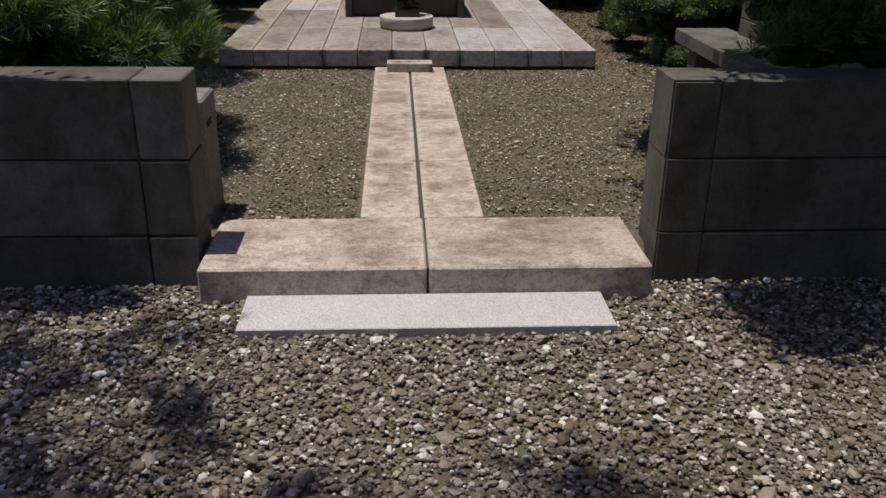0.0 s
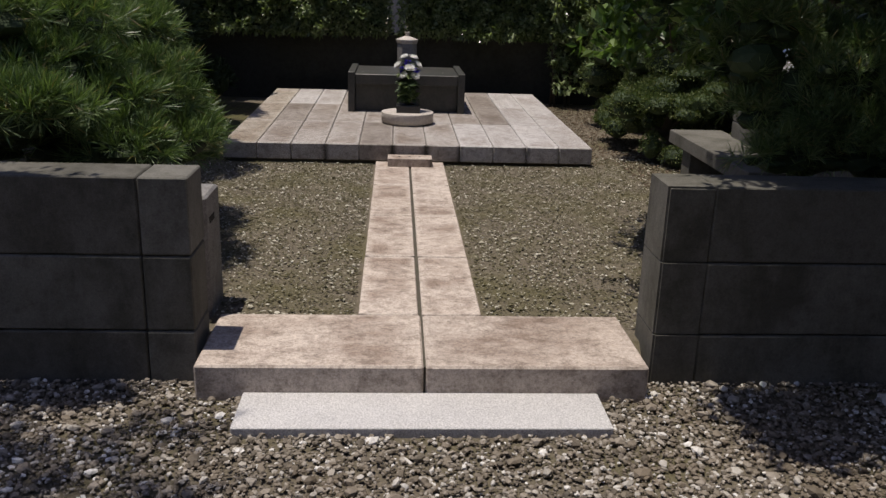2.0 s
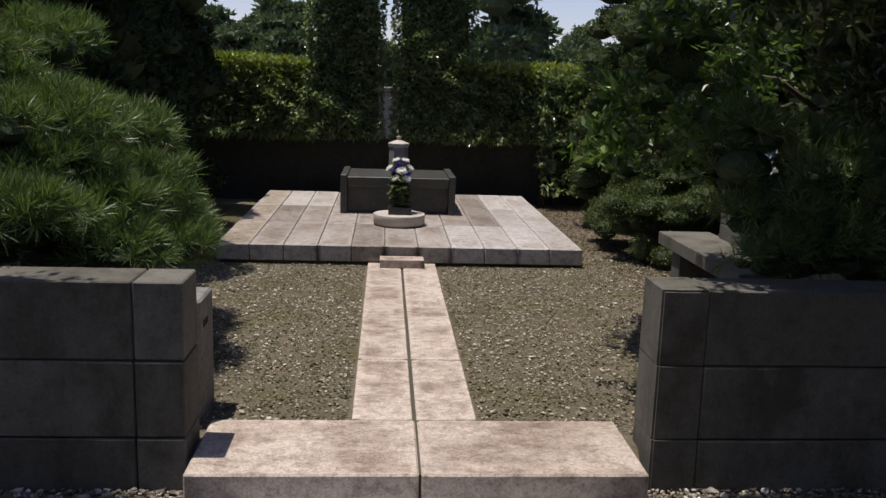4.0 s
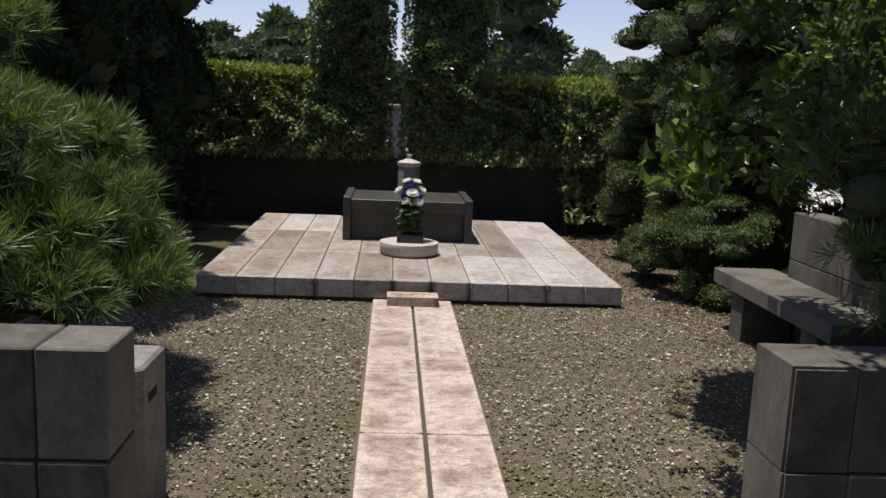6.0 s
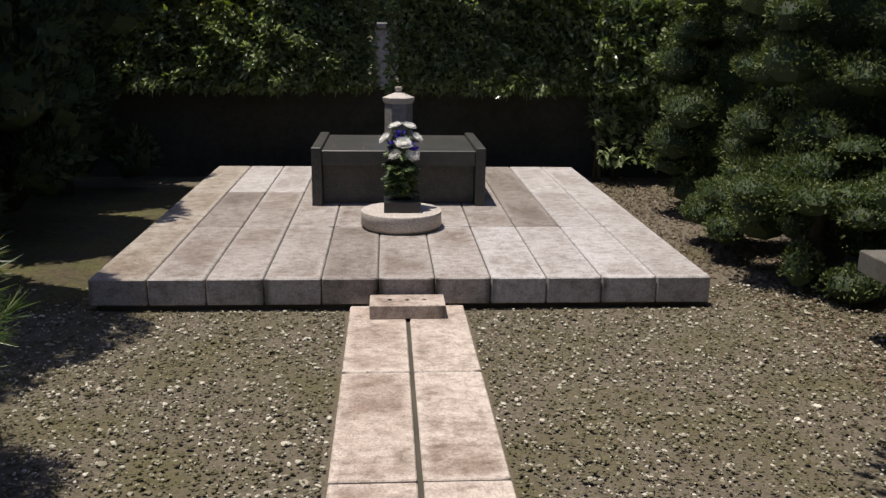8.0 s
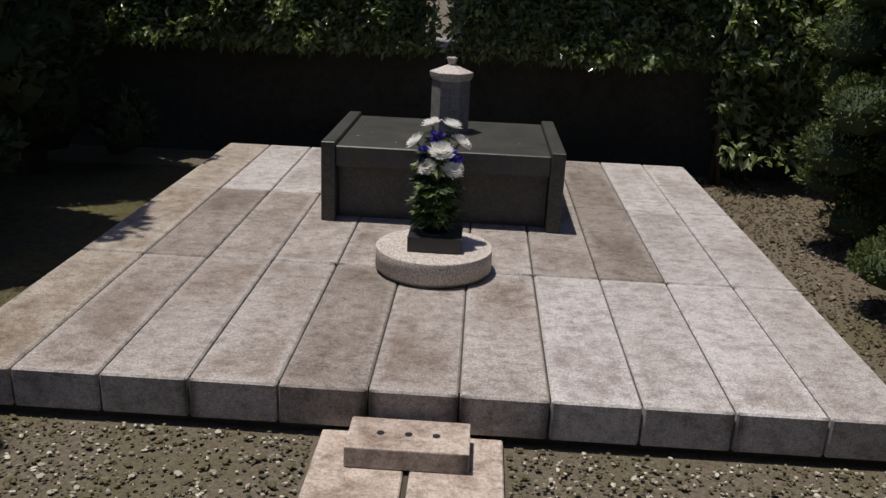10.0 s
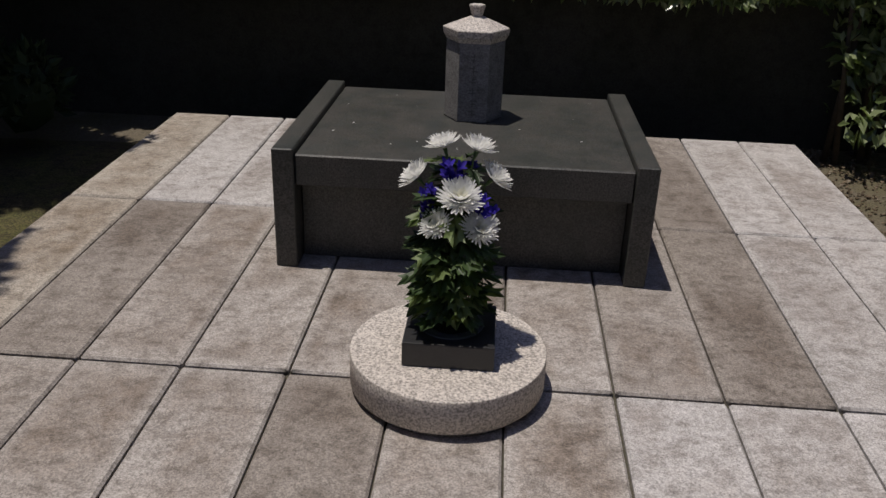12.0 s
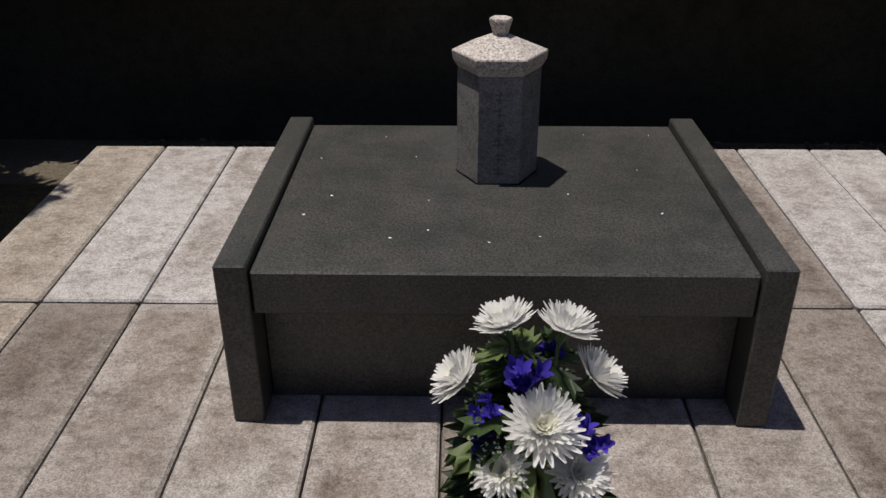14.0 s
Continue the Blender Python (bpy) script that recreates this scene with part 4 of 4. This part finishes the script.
def far_tree(name, at, h, r, seed, label, flat=0.6, count=900, size=0.3):
    q = random.Random(seed)
    pads = [(q.uniform(-r, r) * 0.7, q.uniform(-r, r) * 0.7, h * (q.uniform(0.1, 0.9) if flat > 0.5 else q.uniform(0.3, 0.93)), r * q.uniform(0.35, 0.6), r * q.uniform(0.35, 0.6), r * flat * q.uniform(0.3, 0.55)) for _ in range(22)]
    pads.append((0, 0, h * 0.93, r * 0.35, r * 0.35, h * 0.09))
    return tree(name, at, label, [([(0, 0, -0.2), (0.1, 0, h * 0.5), (0, 0, h * 0.9)], [r * 0.1, r * 0.07, 0.03])], far_crown("crown", pads, count, size, FAR_LEAF), group="distant trees")


for i, (x, y, h, r) in enumerate(((-4.3, 31, 4.6, 1.5), (-6.6, 32, 4.1, 1.7), (-9.2, 33, 4.3, 2.0), (-13.0, 34, 5.0, 2.6))):
    far_tree("distant_pine", (x, y, -0.1), h, r, i, "distant pine with flat layered branches", 0.3, 450, 0.24)
for i, (x, y, h, r) in enumerate(((3.1, 24, 5.9, 1.5), (4.6, 25, 2.6, 1.3), (6.6, 30, 2.9, 1.5), (13.4, 60, 5.9, 1.7), (-0.2, 36, 3.3, 1.1), (16.0, 62, 4.3, 2.6), (20.0, 62, 3.6, 2.6), (12.4, 41, 4.0, 1.6), (24, 60, 4.5, 3.0), (-20, 45, 5.5, 3.0))):
    far_tree("distant_tree", (x, y, -0.1), h, r, 30 + i, "distant rounded green tree", 0.8, 450, 0.24)

grave = thing("gravestone", (-0.13, 17.5, -0.03), "upright pale grey gravestone behind the hedge", "gravestone")
part("base", box(-0.45, 0.45, -0.3, 0.3, 0, 0.5, 0.02), PILLAR, grave)
part("shaft", box(-0.2, 0.2, -0.2, 0.2, 0.5, 1.5, 0.02), PILLAR, grave)
part("cap", box(-0.28, 0.28, -0.28, 0.28, 1.5, 1.6, 0.02), PILLAR, grave)


def car():
    c = thing("parked_car", (6.3, 10.0, -0.03), "white parked car glimpsed through the shrubs", "car")
    c.rotation_euler = (0, 0, radians(25))
    bm = bmesh.new()
    prof = [(-2.05, 0.35), (-2.1, 0.62), (-1.9, 0.84), (-0.95, 0.93), (-0.35, 1.36), (0.95, 1.40), (1.7, 0.98), (2.05, 0.92), (2.1, 0.4)]
    rows = []
    for y, s in ((-0.84, 0.97), (-0.7, 1.0), (0.7, 1.0), (0.84, 0.97)):
        rows.append([bm.verts.new((x * s, y * (0.86 if z > 1.1 else 1.0), z)) for x, z in prof])
    for a, b in zip(rows, rows[1:]):
        for i in range(len(prof)):
            j = (i + 1) % len(prof)
            bm.faces.new((a[i], b[i], b[j], a[j]))
    bm.faces.new(rows[0])
    bm.faces.new(rows[-1][::-1])
    part("body", bm, CAR_PAINT, c)
    for sy in (-1, 1):
        for x0, x1 in ((-0.6, 0.2), (0.28, 1.1)):
            part("side_window", box(x0, x1, sy * 0.79 - 0.012, sy * 0.79 + 0.012, 0.96, 1.28, 0.004), CAR_GLASS, c)
        for x in (-1.3, 1.3):
            w = part("tyre", ring_solid([(0.28, -0.09), (0.31, -0.07), (0.31, 0.07), (0.28, 0.09)], 24), RUBBER, c)
            w.matrix_basis = pose(x, sy * 0.78, 0.31, 90)
            rim = part("rim", ring_solid([(0.19, -0.094), (0.19, 0.094)], 16), METAL, w)
        part("tail_lamp", box(2.06, 2.1, sy * 0.6 - 0.1, sy * 0.6 + 0.1, 0.7, 0.85, 0.01), RED_LAMP, c)
    glass = part("windscreen", box(-0.02, 0.02, -0.62, 0.62, -0.32, 0.32, 0.004), CAR_GLASS, c)
    glass.matrix_basis = pose(-0.69, 0, 1.15, 0, 52)


car()


# ---- flowers ----
def petal_rows(bm, centre, axis, count, length, width, lift, curl, start=0.0):
    """One whorl of narrow cupped petals; lift: angle above the flower's plane at the root, curl: how it changes to the tip."""
    axis = Vector(axis).normalized()
    sx = axis.orthogonal().normalized()
    sy = axis.cross(sx)
    for k in range(count):
        a = start + 2 * math.pi * (k + random.uniform(-0.25, 0.25)) / count
        out = math.cos(a) * sx + math.sin(a) * sy
        across = axis.cross(out)
        p = Vector(centre)
        ln, w = length * random.uniform(0.85, 1.1), width * random.uniform(0.85, 1.1)
        rows = []
        for s in range(5):
            ang = lift + curl * s / 4 + random.uniform(-0.05, 0.05)
            ww = w * (0.35, 0.75, 1.0, 0.9, 0.35)[s] / 2
            up = -out * math.sin(ang) + axis * math.cos(ang)
            rows.append([bm.verts.new(p - across * ww + up * ww * 0.6), bm.verts.new(p), bm.verts.new(p + across * ww + up * ww * 0.6)])
            p = p + (out * math.cos(ang) + axis * math.sin(ang)) * ln / 4
        for r0, r1 in zip(rows, rows[1:]):
            for i in range(2):
                bm.faces.new((r0[i], r0[i + 1], r1[i + 1], r1[i]))


def chrysanthemum(parent, at, axis, r):
    """A full white head: flat outer whorls, steeper inner ones, a creamy heart."""
    bm = bmesh.new()
    for count, ln, lift, curl in ((28, 1.08, 0.1, 0.55), (26, 1.04, 0.35, 0.55), (24, 0.98, 0.6, 0.5), (22, 0.9, 0.85, 0.4)):
        petal_rows(bm, at, axis, count, r * ln, r * 0.165, lift, curl, random.uniform(0, 6))
    head = part("chrysanthemum", smooth(mesh_of(bm, "chrysanthemum", PETAL)), PETAL, parent, "white chrysanthemum head")
    bm = bmesh.new()
    petal_rows(bm, at, axis, 20, r * 0.62, r * 0.16, 0.8, 0.6, 0.2)
    petal_rows(bm, at, axis, 18, r * 0.5, r * 0.14, 0.95, 0.6, 0.4)
    petal_rows(bm, at, axis, 11, r * 0.36, r * 0.13, 1.2, 0.5, 0.1)
    part("heart", smooth(mesh_of(bm, "heart", CREAM)), CREAM, head, "cream inner petals")


def gentian(parent, at, r):
    bm = bmesh.new()
    for k in range(9):
        q = Vector(at) + Vector((random.uniform(-1, 1) * r * 0.6, random.uniform(-1, 1) * r * 0.6, random.uniform(-0.7, 0.7) * r))
        petal_rows(bm, q, (random.uniform(-0.7, 0.7), random.uniform(-0.9, 0.3), 1), 5, r * 0.75, r * 0.34, 1.1, -0.35, random.uniform(0, 6))
    part("gentian", smooth(mesh_of(bm, "gentian", BLUE)), BLUE, parent, "violet-blue gentian bells")


def lobed_leaf(bm, at, way, size, side_hint):
    """A cut chrysanthemum leaf: a midrib with three lobes a side, drooping to the tip."""
    way = Vector(way).normalized()
    side = way.cross(Vector(side_hint)).normalized()
    up = side.cross(way)
    mid = [Vector(at) + way * size * s - up * size * 0.25 * s * s for s in (0, 0.3, 0.55, 0.8, 1.0)]
    mv = [bm.verts.new(p) for p in mid]
    for sg in (-1, 1):
        tips = [bm.verts.new(mid[i] + side * sg * size * w + way * size * 0.1 + up * size * 0.04) for i, w in ((1, 0.36), (2, 0.42), (3, 0.26))]
        dips = [bm.verts.new(mid[i] + side * sg * size * w) for i, w in ((1, 0.15), (2, 0.2), (3, 0.15))]
        for i in range(3):
            bm.faces.new((mv[i], dips[i], tips[i]) if i == 0 else (dips[i - 1], dips[i], tips[i]))
            bm.faces.new((mv[i], mv[i + 1], dips[i]) if i == 0 else (mv[i], mv[i + 1], dips[i], dips[i - 1]))
        bm.faces.new((mv[3], mv[4], dips[2]))


def bouquet():
    b = thing("flower_bouquet", (-0.009, 8.088, 0.362), "bouquet of white chrysanthemums and blue gentians in the vase", "flowers")
    heads = ((-0.035, 0.098, 0.466, (-0.35, 0.18, 1), 0.05), (0.052, 0.09, 0.464, (0.35, 0.18, 1), 0.05), (-0.102, 0.065, 0.388, (-0.72, 0.0, 0.75), 0.05),
             (0.097, 0.07, 0.394, (0.72, 0.0, 0.75), 0.05), (0.015, -0.01, 0.358, (0.05, -0.45, 0.9), 0.063), (-0.040, -0.025, 0.29, (-0.35, -0.6, 0.75), 0.048), (0.068, -0.02, 0.282, (0.3, -0.6, 0.75), 0.054))

    def stem(points, radii):
        bm = bmesh.new()
        tube(bm, points, radii, 6)
        part("stem", bm, STEM, b)

    for x, y, z, axis, r in heads:
        ax = Vector(axis).normalized()
        chrysanthemum(b, (x, y, z), axis, r)
        stem([(x * 0.2, y * 0.2, -0.01), (x * 0.5, y * 0.6, z * 0.5), Vector((x, y, z)) - ax * 0.03, Vector((x, y, z)) - ax * 0.004], [0.004, 0.0035, 0.003, 0.007])
    bells = ((-0.012, 0.035, 0.402, 0.041), (-0.068, 0.015, 0.345, 0.033), (0.086, 0.0, 0.338, 0.036), (-0.07, 0.01, 0.30, 0.026), (0.03, 0.12, 0.39, 0.03))
    for x, y, z, r in bells:
        gentian(b, (x, y, z), r)
        stem([(x * 0.2, y * 0.2, -0.01), (x * 0.6, y * 0.6, z * 0.5), (x, y, z - r * 0.5)], [0.003, 0.0025, 0.002])
    leaves = bmesh.new()

    def leaf(at, way, size):
        tip = Vector(at) + way.normalized() * size
        if not any((q - Vector(h[:3])).length < h[4] and (q - Vector(h[:3])).dot(Vector(h[3])) > -0.012 for h in heads for q in (Vector(at), tip, (tip + Vector(at)) / 2)) and not any(
                (q - Vector(c[:3])).length < c[3] * 1.15 for c in bells for q in (Vector(at), tip)):
            lobed_leaf(leaves, at, way, size, (random.uniform(-0.3, 0.3), random.uniform(-0.3, 0.3), 1))

    for k in range(120):
        z = random.uniform(0.03, 0.42)
        a = random.uniform(0, 6.28)
        rad = 0.025 + 0.06 * max(0.4, 1 - abs(z - 0.15) / 0.34)
        leaf((rad * 0.6 * math.cos(a), rad * 0.6 * math.sin(a) + 0.15 * z, z), Vector((math.cos(a), math.sin(a), random.uniform(-0.6, 0.4))), random.uniform(0.07, 0.115))
    for k in range(34):  # the full front and the crown between the heads
        a = random.uniform(3.3, 6.1)
        leaf((0.05 * math.cos(a), 0.045 * math.sin(a), random.uniform(0.06, 0.27)), Vector((math.cos(a), math.sin(a), random.uniform(-0.6, 0.2))), random.uniform(0.06, 0.09))
        a = random.uniform(0, 6.28)
        for q in range(2):
            leaf((0.008 + 0.04 * math.cos(a), 0.08 + 0.02 * math.sin(a), random.uniform(0.3, 0.45)), Vector((math.cos(a), math.sin(a) - 0.3, random.uniform(-0.3, 0.4))), random.uniform(0.045, 0.07))
            a += 2.4
    for x, y, z, axis, r in heads:  # a ruff of leaves on each stem under its head
        ax = Vector(axis).normalized()
        for k in range(12):
            a = random.uniform(0, 6.28)
            at = Vector((x, y, z)) - ax * random.uniform(0.02, 0.05) - Vector((x * 0.3, y * 0.2, random.uniform(0.0, 0.05)))
            leaf(at, Vector((math.cos(a), math.sin(a), random.uniform(-0.5, 0.1))), random.uniform(0.04, 0.065))
    part("foliage", smooth(mesh_of(leaves, "foliage", FLOWER_LEAF)), FLOWER_LEAF, b, "dense dark green cut leaves")


bouquet()


# tiny pale flecks strewn on the lid of the tomb
bm = bmesh.new()
for k in range(15):
    m = pose(random.uniform(-0.54, 0.52), random.uniform(8.8, 9.68), 0.5895, 0, 0, random.uniform(0, 360))
    s = random.uniform(0.0015, 0.0036)
    if (m.translation - Vector((-0.009, 9.36, 0.5895))).length > 0.17:
        bmesh.ops.create_icosphere(bm, subdivisions=1, radius=1.0, matrix=m @ Matrix.Diagonal((s * 1.5, s, s * 0.35, 1)))
tagged(new("pale_flecks", mesh_of(bm, "pale_flecks", PETAL)), "tiny pale flecks scattered on the tomb lid", "crumbs", kind="stuff")
